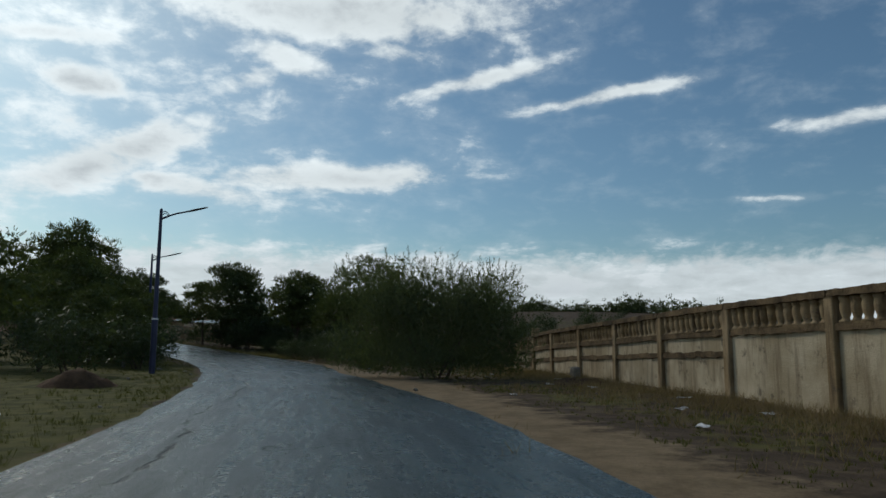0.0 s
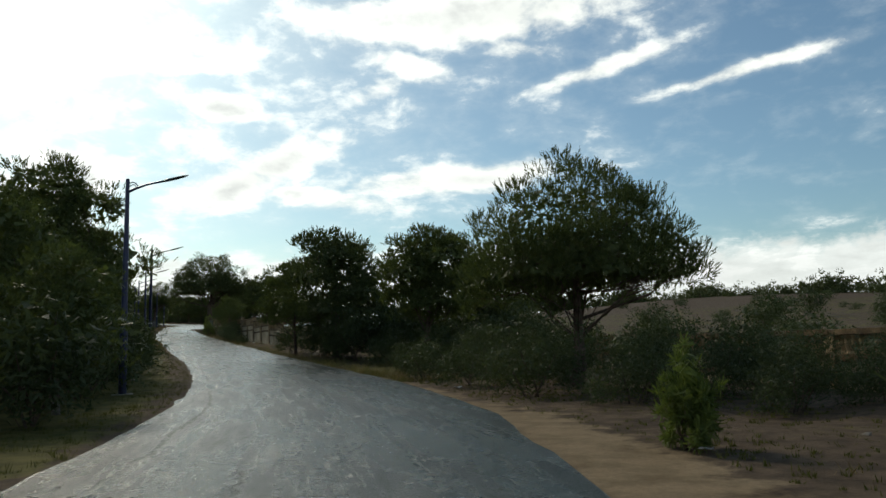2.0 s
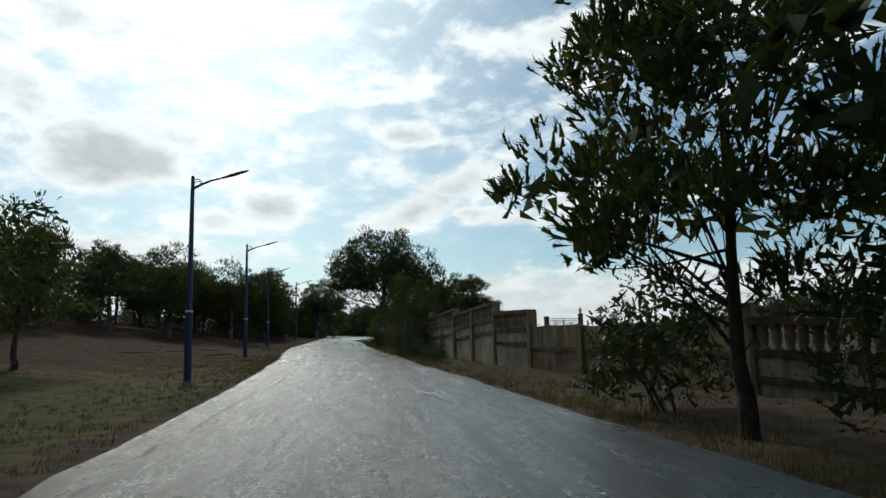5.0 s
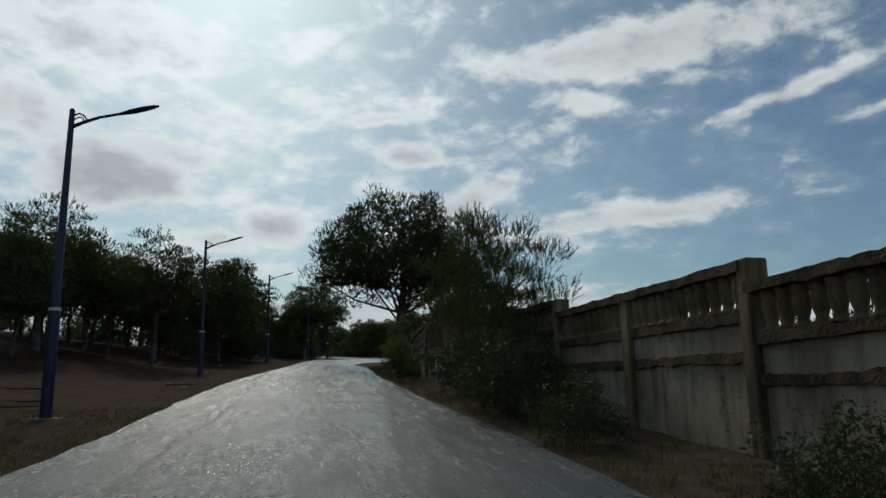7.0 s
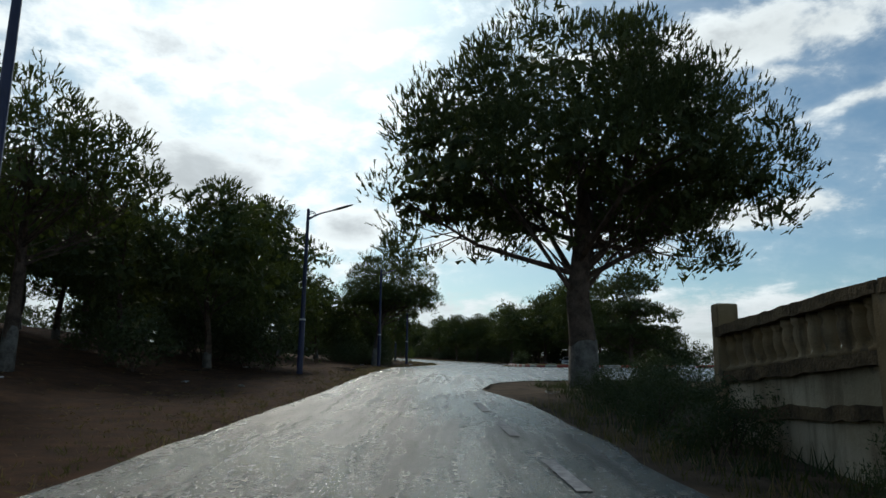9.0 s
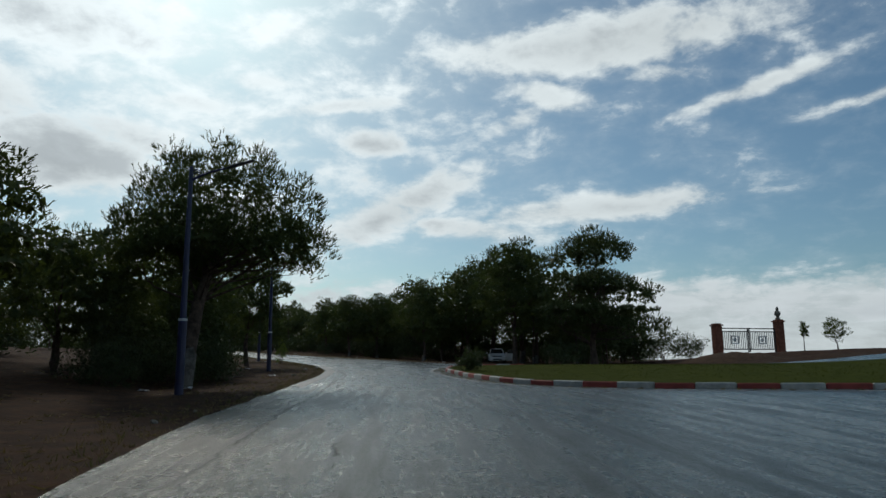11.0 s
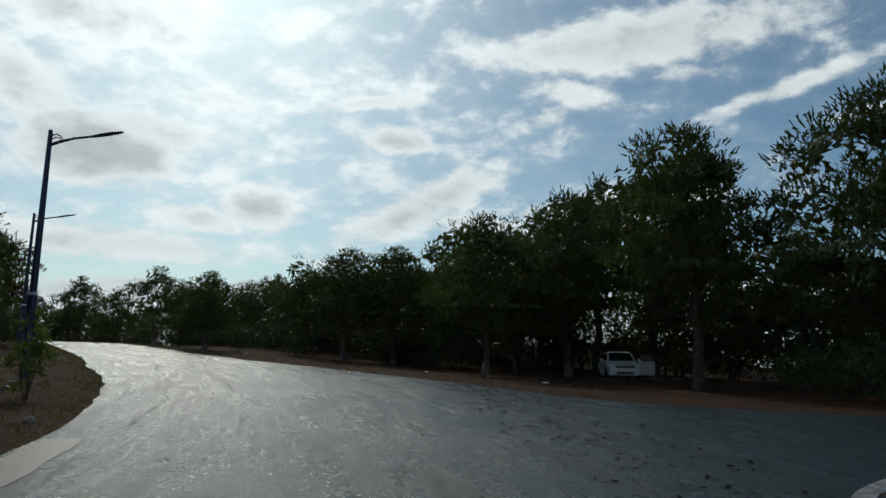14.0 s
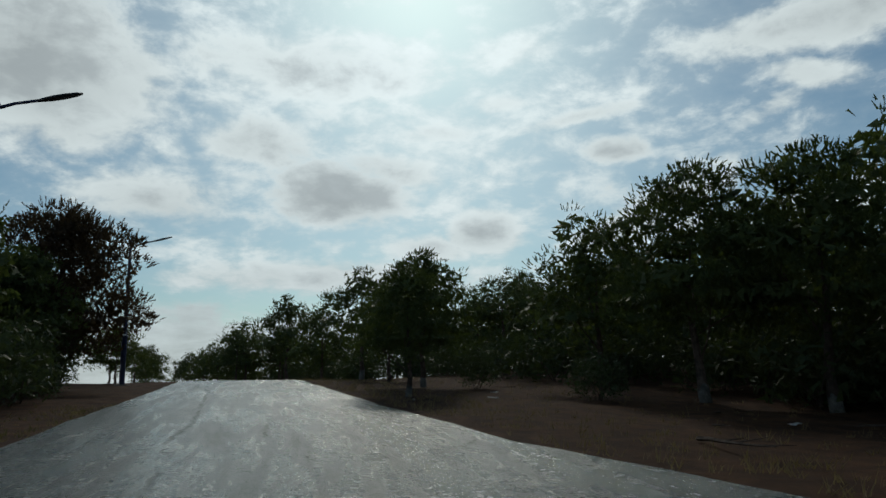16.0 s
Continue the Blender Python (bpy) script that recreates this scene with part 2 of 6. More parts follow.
def wall_material(name, low, high, streaks=0.85):
    """Old ochre plaster: streaks running down, dark mould, pale patches."""
    mat, n, b = material(name, 0.92)
    b.inputs["Specular IOR Level"].default_value = 0.2
    p = place(n)
    stretch = n.add("ShaderNodeMapping")
    stretch.inputs["Scale"].default_value = (2.6, 2.6, 0.35)
    n.link(p, stretch.inputs[0])
    streak = n.noise(stretch.outputs[0], 1.6, 6, 0.65)
    broad, grain = n.noise(p, 0.8, 5, 0.6), n.noise(p, 22, 5, 0.65)
    c = n.mix(n.ramp(broad, 0.35, 0.65), low, high)
    c = n.mix(n.ramp(streak, 0.46, 0.66, 0.0, streaks), c, (0.095, 0.068, 0.04))
    c = n.mix(n.ramp(n.noise(p, 3.1, 6, 0.7), 0.56, 0.7, 0.0, 0.75), c, (0.085, 0.07, 0.052))
    n.link(c, b.inputs["Base Color"])
    bump(n, b, n.m("ADD", n.m("MULTIPLY", broad, 0.5), grain), 0.7, 0.02)
    return mat


PLASTER = wall_material("weathered_ochre_plaster", (0.22, 0.150, 0.072), (0.34, 0.25, 0.145))
PANEL = wall_material("pale_stained_plaster", (0.33, 0.265, 0.165), (0.50, 0.42, 0.29), 0.5)
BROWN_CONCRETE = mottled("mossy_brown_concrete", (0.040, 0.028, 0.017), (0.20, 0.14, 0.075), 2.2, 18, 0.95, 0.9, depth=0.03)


def asphalt_material():
    """Old asphalt after rain: damp wheel tracks, streaks along the lane, dry lighter patches, coarse grain, cracks."""
    mat, n, b = material("wet_asphalt", 0.4)
    p = place(n)
    lane = n.add("ShaderNodeAttribute", attribute_name="lane").outputs["Vector"]
    stretch = n.add("ShaderNodeMapping")
    stretch.inputs["Scale"].default_value = (0.16, 1.5, 1.0)
    n.link(lane, stretch.inputs[0])
    streak = n.noise(stretch.outputs[0], 1.6, 7, 0.68)
    stretch2 = n.add("ShaderNodeMapping")
    stretch2.inputs["Scale"].default_value = (1.1, 0.35, 1.0)
    n.link(lane, stretch2.inputs[0])
    ripple = n.noise(stretch2.outputs[0], 3.2, 5, 0.6)
    broad, mid_, grain = n.noise(p, 0.13, 5, 0.6), n.noise(p, 1.1, 5, 0.62), n.noise(p, 60, 3, 0.75)
    coarse = n.noise(p, 9, 6, 0.75)
    crack = n.add("ShaderNodeTexVoronoi", feature="DISTANCE_TO_EDGE")
    bent = n.add("ShaderNodeVectorMath", operation="ADD")
    wob = n.add("ShaderNodeTexNoise")
    wob.inputs["Scale"].default_value, wob.inputs["Detail"].default_value = 1.3, 6
    n.link(p, wob.inputs["Vector"])
    n.link(p, bent.inputs[0])
    n.link(wob.outputs["Color"], bent.inputs[1])
    n.link(bent.outputs[0], crack.inputs["Vector"])
    crack.inputs["Scale"].default_value = 0.24
    line = n.ramp(crack.outputs["Distance"], 0.0006, 0.004, 1.0, 0.0)
    line = n.m("MULTIPLY", line, n.ramp(n.noise(p, 0.45, 3), 0.56, 0.64))
    # the seam of an old overlay, running near the left edge
    axes = n.add("ShaderNodeSeparateXYZ")
    n.link(lane, axes.inputs[0])
    sway = n.m("ADD", n.m("MULTIPLY", n.m("SUBTRACT", n.noise(lane, 0.12, 3, 0.5), 0.5), 1.3), n.m("MULTIPLY", n.m("SUBTRACT", n.noise(p, 2.6, 5, 0.7), 0.5), 0.34))
    seam_at = n.m("ADD", axes.outputs[1], sway)
    seam = n.ramp(n.m("ABSOLUTE", n.m("ADD", seam_at, 1.85)), 0.012, 0.05, 1.0, 0.0)
    seam = n.m("MAXIMUM", seam, n.m("MULTIPLY", n.ramp(n.m("ABSOLUTE", n.m("ADD", seam_at, 0.6)), 0.008, 0.03, 1.0, 0.0), n.ramp(n.noise(p, 0.3, 2), 0.52, 0.58)))
    seam = n.m("MULTIPLY", seam, n.ramp(mid_, 0.38, 0.50))
    # two cracks across the lane
    for at, lo in ((100.1, -0.1), (87.7, -2.1)):
        gap = n.m("ABSOLUTE", n.m("ADD", n.m("SUBTRACT", axes.outputs[0], at), n.m("MULTIPLY", sway, 0.5)))
        seam = n.m("MAXIMUM", seam, n.m("MULTIPLY", n.ramp(gap, 0.02, 0.06, 1.0, 0.0), n.ramp(axes.outputs[1], lo, lo + 0.1)))
    line = n.m("MAXIMUM", line, n.m("MULTIPLY", seam, 0.8))
    c = n.mix(n.ramp(streak, 0.30, 0.72), (0.006, 0.013, 0.014), (0.022, 0.038, 0.040))
    c = n.mix(n.ramp(mid_, 0.45, 0.75, 0.0, 0.5), c, (0.050, 0.064, 0.062))
    chips = n.noise(p, 26, 2, 0.8)
    c = n.mix(n.ramp(chips, 0.54, 0.64, 0.0, 0.5), c, (0.062, 0.082, 0.083))
    c = n.mix(n.ramp(grain, 0.55, 0.72, 0.0, 0.5), c, (0.100, 0.130, 0.130))
    c = n.mix(n.m("MULTIPLY", line, 0.6), c, (0.012, 0.012, 0.012))
    n.link(c, b.inputs["Base Color"])
    wet = n.m("ADD", n.m("MULTIPLY", broad, 0.35), n.m("ADD", n.m("MULTIPLY", streak, 0.57), n.m("MULTIPLY", ripple, 0.08)))
    r = n.ramp(wet, 0.36, 0.64, 0.34, 0.16)
    r = n.m("ADD", r, n.ramp(coarse, 0.35, 0.75, 0.0, 0.08))
    n.put(b.inputs["Roughness"], n.m("ADD", r, n.m("MULTIPLY", line, 0.3), clamp=True))
    # damp streaks shine, dry ones hardly
    film_ = n.m("ADD", n.m("MULTIPLY", streak, 0.34), n.m("ADD", n.m("MULTIPLY", coarse, 0.16), n.m("MULTIPLY", n.noise(p, 30, 3, 0.8), 0.50)))
    pools = n.ramp(n.m("ADD", n.m("MULTIPLY", broad, 0.5), n.m("MULTIPLY", streak, 0.5)), 0.40, 0.62, 0.72, 1.3)
    n.put(b.inputs["Specular IOR Level"], n.m("MULTIPLY", n.ramp(film_, 0.41, 0.59, 0.22, 0.78), pools))
    b.inputs["Specular Tint"].default_value = (0.78, 1.0, 0.98, 1.0)
    h = n.m("ADD", n.m("MULTIPLY", n.m("ADD", grain, chips), 1.0), n.m("ADD", n.m("MULTIPLY", coarse, 0.5), n.m("MULTIPLY", line, -1.5)))
    h = n.m("ADD", h, n.m("MULTIPLY", ripple, 0.15))
    bump(n, b, h, 1.0, 0.010)
    return mat


ASPHALT = asphalt_material()


def ground_material():
    """Sand, grass, pine litter and bare earth, by the ground's cover layer (red sand, green grass, blue litter)."""
    mat, n, b = material("ground_cover", 0.95)
    b.inputs["Specular IOR Level"].default_value = 0.12
    p = place(n)
    cov = n.add("ShaderNodeAttribute", attribute_name="cover")
    s = n.add("ShaderNodeSeparateColor")
    n.link(cov.outputs["Color"], s.inputs[0])
    broad, mid_, grain = n.noise(p, 0.35, 5, 0.6), n.noise(p, 2.2, 6, 0.65), n.noise(p, 24, 4, 0.7)
    soil = n.mix(n.ramp(mid_, 0.3, 0.7), (0.060, 0.042, 0.027), (0.145, 0.103, 0.066))
    sand = n.mix(n.ramp(mid_, 0.3, 0.7), (0.19, 0.135, 0.075), (0.30, 0.22, 0.13))
    turf = n.mix(n.ramp(mid_, 0.32, 0.68), (0.064, 0.066, 0.016), (0.145, 0.128, 0.038))
    needles = n.mix(n.ramp(mid_, 0.3, 0.72), (0.034, 0.014, 0.006), (0.095, 0.042, 0.017))
    edge = n.m("MULTIPLY", n.m("SUBTRACT", n.m("ADD", broad, mid_), 1.0), 0.9)
    c = soil
    for socket, colour in ((s.outputs[2], needles), (s.outputs[0], sand), (s.outputs[1], turf)):
        c = n.mix(n.ramp(n.m("ADD", socket, edge), 0.35, 0.65), c, colour)
    c = n.mix(n.ramp(grain, 0.35, 0.7, 0.0, 0.45), c, n.mix(0.5, c, (0.02, 0.015, 0.01)))
    n.link(c, b.inputs["Base Color"])
    bump(n, b, n.m("ADD", mid_, n.m("MULTIPLY", grain, 0.6)), 0.8, 0.05)
    return mat


GROUND = ground_material()


# ---------------------------------------------------------------- building helpers
def mesh_of(name, verts, faces, mat, smooth=False):
    me = bpy.data.meshes.new(name)
    me.from_pydata([tuple(v) for v in verts], [], [tuple(f) for f in faces])
    if mat:
        me.materials.append(mat)
    if smooth:
        me.polygons.foreach_set("use_smooth", [True] * len(me.polygons))
    me.update()
    return me


def part(name, shape, mat, parent=None, label="", smooth=False):
    """Links a bmesh, a pair of verts and faces, or a ready mesh as one object under a thing or part."""
    if isinstance(shape, bmesh.types.BMesh):
        me = bpy.data.meshes.new(name)
        shape.to_mesh(me)
        shape.free()
        me.materials.append(mat)
        if smooth:
            me.polygons.foreach_set("use_smooth", [True] * len(me.polygons))
    elif isinstance(shape, tuple):
        me = mesh_of(name, shape[0], shape[1], mat, smooth)
    else:
        me = shape
    ob = new(name, me)
    if parent:
        ob.parent = parent
    if label:
        tagged(ob, label)
    return ob


def thing(name, m, label, category, group="", kind=""):
    ob = new(name)
    ob.matrix_world = m
    return tagged(ob, label, category, group, kind)


def box(bm, x0, x1, y0, y1, z0, z1, bev=0.0):
    r = bmesh.ops.create_cube(bm, size=1)
    bmesh.ops.transform(bm, matrix=Matrix.Translation(((x0 + x1) / 2, (y0 + y1) / 2, (z0 + z1) / 2)) @ Matrix.Diagonal((x1 - x0, y1 - y0, z1 - z0, 1)), verts=r["verts"])
    if bev:
        es = list({e for v in r["verts"] for e in v.link_edges})
        bmesh.ops.bevel(bm, geom=es, offset=bev, segments=1, affect="EDGES")
    return r["verts"]


def block(x0, x1, y0, y1, z0, z1, bev=0.0):
    bm = bmesh.new()
    box(bm, x0, x1, y0, y1, z0, z1, bev)
    return bm


def lathe(profile, sides=10):
    """Verts and faces of a turned shape; profile: radius, height."""
    V, F = [], []
    for r, z in profile:
        for k in range(sides):
            a = 2 * math.pi * k / sides
            V.append((r * math.cos(a), r * math.sin(a), z))
    for i in range(len(profile) - 1):
        for k in range(sides):
            j = (k + 1) % sides
            F.append((i * sides + k, i * sides + j, (i + 1) * sides + j, (i + 1) * sides + k))
    F.append(tuple(range(sides))[::-1])
    F.append(tuple((len(profile) - 1) * sides + k for k in range(sides)))
    return V, F


def tube(V, F, pts, radii, sides=6):
    """Adds a round, tapered, bent tube to lists of verts and faces."""
    base = len(V)
    pts = [Vector(p) for p in pts]
    for i, p in enumerate(pts):
        d = (pts[min(i + 1, len(pts) - 1)] - pts[max(i - 1, 0)])
        d = d.normalized() if d.length > 1e-6 else Vector((0, 0, 1))
        u = d.orthogonal().normalized() if abs(d.z) < 0.9 else Vector((1, 0, 0)).cross(d).normalized()
        w = d.cross(u)
        for k in range(sides):
            a = 2 * math.pi * k / sides
            V.append(p + (u * math.cos(a) + w * math.sin(a)) * radii[i])
    for i in range(len(pts) - 1):
        for k in range(sides):
            j = (k + 1) % sides
            F.append((base + i * sides + k, base + i * sides + j, base + (i + 1) * sides + j, base + (i + 1) * sides + k))
    F.append(tuple(base + (len(pts) - 1) * sides + k for k in range(sides)))


# ---------------------------------------------------------------- lie of the land
CENTRE = [  # x, y, z of the road's middle
    (5.59, -43.64, -1.16), (2.79, -21.82, -1.19), (-0.00, -0.00, -1.22), (-1.17, 8.42, -1.23),
    (-2.85, 16.75, -1.21), (-5.22, 24.91, -1.21), (-8.42, 32.78, -1.23), (-12.14, 40.42, -1.18),
    (-16.37, 47.79, -1.06), (-20.96, 54.95, -0.81), (-25.57, 62.08, -0.54), (-30.13, 69.26, -0.24),
    (-34.59, 76.50, 0.17), (-39.35, 83.54, 0.60), (-44.46, 90.33, 1.07), (-49.37, 97.26, 1.56),
    (-53.79, 104.52, 2.12), (-58.12, 111.84, 2.68), (-62.33, 119.22, 3.19), (-66.10, 126.84, 3.52),
    (-69.80, 134.49, 3.81), (-73.76, 142.01, 4.12), (-78.28, 149.21, 4.48), (-83.57, 155.85, 4.86),
    (-89.60, 161.84, 5.26), (-96.26, 167.10, 5.73), (-103.54, 171.48, 6.20), (-106.98, 173.53, 6.42),
    (-116.46, 179.09, 6.96), (-126.16, 184.29, 7.15), (-136.27, 188.62, 6.99), (-146.71, 192.06, 6.77),
    (-157.42, 194.57, 6.55), (-168.30, 196.14, 6.33), (-179.28, 196.75, 6.11),
]


def dense(rows, step=1.0):
    """A smooth line through the rows, a point about every metre."""
    P = np.array(rows, float)
    P = np.vstack([2 * P[0] - P[1], P, 2 * P[-1] - P[-2]])
    out = []
    for i in range(1, len(P) - 2):
        a, b, c, d = P[i - 1], P[i], P[i + 1], P[i + 2]
        n = max(2, int(np.linalg.norm(c[:2] - b[:2]) / step))
        for u in np.arange(n) / n:
            out.append(0.5 * ((2 * b) + (c - a) * u + (2 * a - 5 * b + 4 * c - d) * u ** 2 + (3 * b - a - 3 * c + d) * u ** 3))
    out.append(P[-2])
    return np.array(out)


LINE = dense(CENTRE)
RUN = np.concatenate([[0], np.cumsum(np.hypot(*np.diff(LINE[:, :2], axis=0).T))])
RUN -= RUN[np.argmin(np.hypot(LINE[:, 0], LINE[:, 1]))]
TANGENT = np.gradient(LINE[:, :2], axis=0)
TANGENT /= np.linalg.norm(TANGENT, axis=1)[:, None]
# broad rises: x, y, radius, height
RISES = [(45, 235, 75, 6.5), (130, 170, 90, 1.0), (-57, 196, 15, 1.5), (-46, 186, 12, 1.0), (-84, 214, 14, 2.0), (-112, 219, 16, 1.2), (-60, 240, 50, -4.0), (8, 52, 14, -0.6)]
# how steeply the ground climbs away from the road, along it
BANK_LEFT = ([-50, 60, 90, 108, 135, 160, 190, 300], [0.0, 0.02, 0.12, 0.16, 0.14, 0.06, 0.03, 0.02])
BANK_RIGHT = ([-50, 186, 198, 206, 215, 300], [0.0, 0.0, 0.02, 0.07, 0.09, 0.04])


def lie(x, y):
    """Height of the land, for arrays of x and y: the road's height, banks beside it, broad rises further off."""
    x, y = np.atleast_1d(np.asarray(x, float)), np.atleast_1d(np.asarray(y, float))
    z = np.empty(len(x))
    for i in range(0, len(x), 20000):
        a, b = x[i:i + 20000, None], y[i:i + 20000, None]
        gap = (LINE[None, ::2, 0] - a) ** 2 + (LINE[None, ::2, 1] - b) ** 2
        w = 1 / (gap + 4) ** 2
        h = (w * LINE[None, ::2, 2]).sum(1) / w.sum(1)
        k = gap.argmin(1)
        off = np.sqrt(gap.min(1))
        run = RUN[::2][k]
        right = (a[:, 0] - LINE[::2][k, 0]) * TANGENT[::2][k, 1] - (b[:, 0] - LINE[::2][k, 1]) * TANGENT[::2][k, 0] > 0
        slope_l, slope_r = np.interp(run, *BANK_LEFT), np.interp(run, *BANK_RIGHT)
        h += np.where(right, slope_r * (np.clip(off - 6.0, 0, 14) + 0.5 * np.clip(off - 20.0, 0, 30)), slope_l * np.clip(off - 6.5, 0, 24))
        away = np.clip((off - 4.0) / 9.0, 0, 1)
        for rx, ry, r, top in RISES:
            h += away * top * np.exp(-((x[i:i + 20000] - rx) ** 2 + (y[i:i + 20000] - ry) ** 2) / r ** 2)
        z[i:i + 20000] = h
    return z


def lie1(x, y):
    return float(lie(x, y)[0])


def along(s, d):
    """The place s metres along the road and d metres to its right."""
    x, y = np.interp(s, RUN, LINE[:, 0]), np.interp(s, RUN, LINE[:, 1])
    tx, ty = np.interp(s, RUN, TANGENT[:, 0]), np.interp(s, RUN, TANGENT[:, 1])
    return x + ty * d, y - tx * d


def beside(x, y):
    """Metres along the road and to its right, for arrays."""
    x, y = np.asarray(x, float), np.asarray(y, float)
    s, d = np.empty(len(x)), np.empty(len(x))
    for i in range(0, len(x), 20000):
        a, b = x[i:i + 20000, None], y[i:i + 20000, None]
        k = np.argmin((LINE[None, :, 0] - a) ** 2 + (LINE[None, :, 1] - b) ** 2, axis=1)
        qx, qy = a[:, 0] - LINE[k, 0], b[:, 0] - LINE[k, 1]
        s[i:i + 20000] = RUN[k] + qx * TANGENT[k, 0] + qy * TANGENT[k, 1]
        d[i:i + 20000] = qx * TANGENT[k, 1] - qy * TANGENT[k, 0]
    return s, d


LEFT = [(-44, -3.1), (24, -3.05), (36, -2.6), (44, -2.4), (55, -2.25), (63, -2.15), (75, -2.6), (88, -3.2), (112, -2.9), (123, -2.5), (135, -2.5), (143, -3.0),
        (155, -3.0), (165, -2.6), (175, -2.75), (183, -3.3), (190, -4.0), (199, -3.9), (209, -3.4), (225, -3.0), (284, -3.0)]
RIGHT = [(-44, 2.4), (12, 2.4), (18, 1.95), (26, 1.85), (30, 2.4), (35, 3.2), (45, 3.5), (56, 3.5), (70, 3.4), (79, 3.2), (86, 2.5), (98, 2.5), (108, 2.6),
         (113, 2.3), (118, 2.0), (121.5, 1.7)]
RIGHT_ON = [(184, 6.2), (187, 5.2), (191, 4.0), (196, 2.5), (202, 2.1), (215, 1.9), (230, 2.6), (284, 3.0)]
# the mouth of the side road: the corner by the pine, far off, and back along the far verge
MOUTH = [(-55.6, 109.6), (-56.6, 112.6), (-55.6, 115.0), (-52, 117.3), (-46, 120.5), (-36, 125), (-29, 136), (-28, 168), (-34, 180), (-45, 181), (-59.5, 171.1), (-68.6, 164.4),
         (-73, 162.0), (-77.2, 161.0), (-79.6, 161.6)]


def edge_points(rows, step=0.8):
    a = np.array(rows, float)
    s = np.arange(a[0, 0], a[-1, 0] + 1e-6, step)
    d = np.interp(s, a[:, 0], a[:, 1])
    ragged = np.array([0.10 * noise.noise((0.7 * u, a[0, 1] * 9, 3.0)) + 0.05 * noise.noise((2.6 * u, a[0, 1] * 5, 7.0)) for u in s])
    x, y = along(s, d + ragged)
    return list(zip(x, y))


left_edge = edge_points(LEFT)
right_edge = edge_points(RIGHT) + [tuple(p[:2]) for p in dense([(*p, 0) for p in MOUTH], 0.9)] + edge_points(RIGHT_ON)
OUTLINE = np.array(right_edge + left_edge[::-1])


def inside(x, y, poly):
    x, y = np.asarray(x), np.asarray(y)
    res = np.zeros(len(x), bool)
    x1, y1 = poly[:, 0], poly[:, 1]
    x2, y2 = np.roll(x1, -1), np.roll(y1, -1)
    for a, b, c, d in zip(x1, y1, x2, y2):
        if b == d:
            continue
        cross = ((b > y) != (d > y)) & (x < (c - a) * (y - b) / (d - b) + a)
        res ^= cross
    return res


def sheet(name, outline, mat, rise, step, kind_label, category):
    """A surface bounded by an outline, lying a little above the land."""
    lo, hi = outline.min(0), outline.max(0)
    gx, gy = np.meshgrid(np.arange(lo[0], hi[0], step), np.arange(lo[1], hi[1], step))
    gx, gy = gx.ravel(), gy.ravel()
    ok = inside(gx, gy, outline)
    pts = [Vector(p) for p in outline] + [Vector(p) for p in zip(gx[ok], gy[ok])]
    n = len(outline)
    v, e, f, *_ = geometry.delaunay_2d_cdt(pts, [(i, (i + 1) % n) for i in range(n)], [], 1, 1e-4)
    xy = np.array([tuple(p) for p in v])
    z = lie(xy[:, 0], xy[:, 1]) + rise
    ob = new(name, mesh_of(name, np.column_stack([xy, z]), f, mat, True))
    return tagged(ob, kind_label, category, kind="structure")


road = sheet("road", OUTLINE, ASPHALT, 0.03, 1.3, "worn grey asphalt road, wet after rain, with cracks", "road")

rx = np.array([v.co[:2] for v in road.data.vertices])
rs, rd = beside(rx[:, 0], rx[:, 1])
lane_layer = road.data.attributes.new("lane", "FLOAT_VECTOR", "POINT")
lane_layer.data.foreach_set("vector", np.column_stack([rs, rd, np.zeros(len(rs))]).astype(np.float32).ravel())

# ground: one sheet, close-meshed by the road and wide out to the horizon
fine_x, fine_y = np.arange(-135, 30, 1.1), np.arange(-25, 215, 1.1)


def spread(fine):
    out = 1.1 * 1.22 ** np.arange(1, 38)
    out = np.cumsum(out)
    out = out[out < 4200]
    return np.concatenate([fine[0] - out[::-1], fine, fine[-1] + out])


gx, gy = np.meshgrid(spread(fine_x), spread(fine_y))
nx, ny = gx.shape[1], gx.shape[0]
gx, gy = gx.ravel(), gy.ravel()
gz = lie(gx, gy)
gs, gd = beside(gx, gy)
shrunk = inside(gx, gy, OUTLINE)
for ex, ey in ((1.0, 0), (-1.0, 0), (0, 1.0), (0, -1.0)):
    shrunk &= inside(gx + ex, gy + ey, OUTLINE)
rough_z = np.array([noise.fractal((a * 0.35, b * 0.35, 0.0), 0.6, 2.0, 3) for a, b in zip(gx, gy)])
near_edge = np.clip((np.maximum(gd - np.interp(gs, [r[0] for r in RIGHT], [r[1] for r in RIGHT]), np.interp(gs, [r[0] for r in LEFT], [r[1] for r in LEFT]) - gd)) / 2.5, 0, 1)
gz += np.where(shrunk, -0.16, 0.0) + rough_z * 0.10 * near_edge * (~inside(gx, gy, OUTLINE))
# beyond the land that the road climbs, the ground falls away to a far plain
far = np.clip((np.hypot(gx + 50, gy - 100) - 330) / 900, 0, 1)
gz -= far * 18
idx = np.arange(nx * ny).reshape(ny, nx)
quads = np.stack([idx[:-1, :-1], idx[:-1, 1:], idx[1:, 1:], idx[1:, :-1]], -1).reshape(-1, 4)
ground = new("ground", mesh_of("ground", np.column_stack([gx, gy, gz]), quads.tolist(), GROUND, True))
tagged(ground, "ground of sand, thin grass and pine litter beside the road", "ground", kind="structure")


def fade(v, lo, hi):
    return np.clip((v - lo) / (hi - lo), 0, 1)


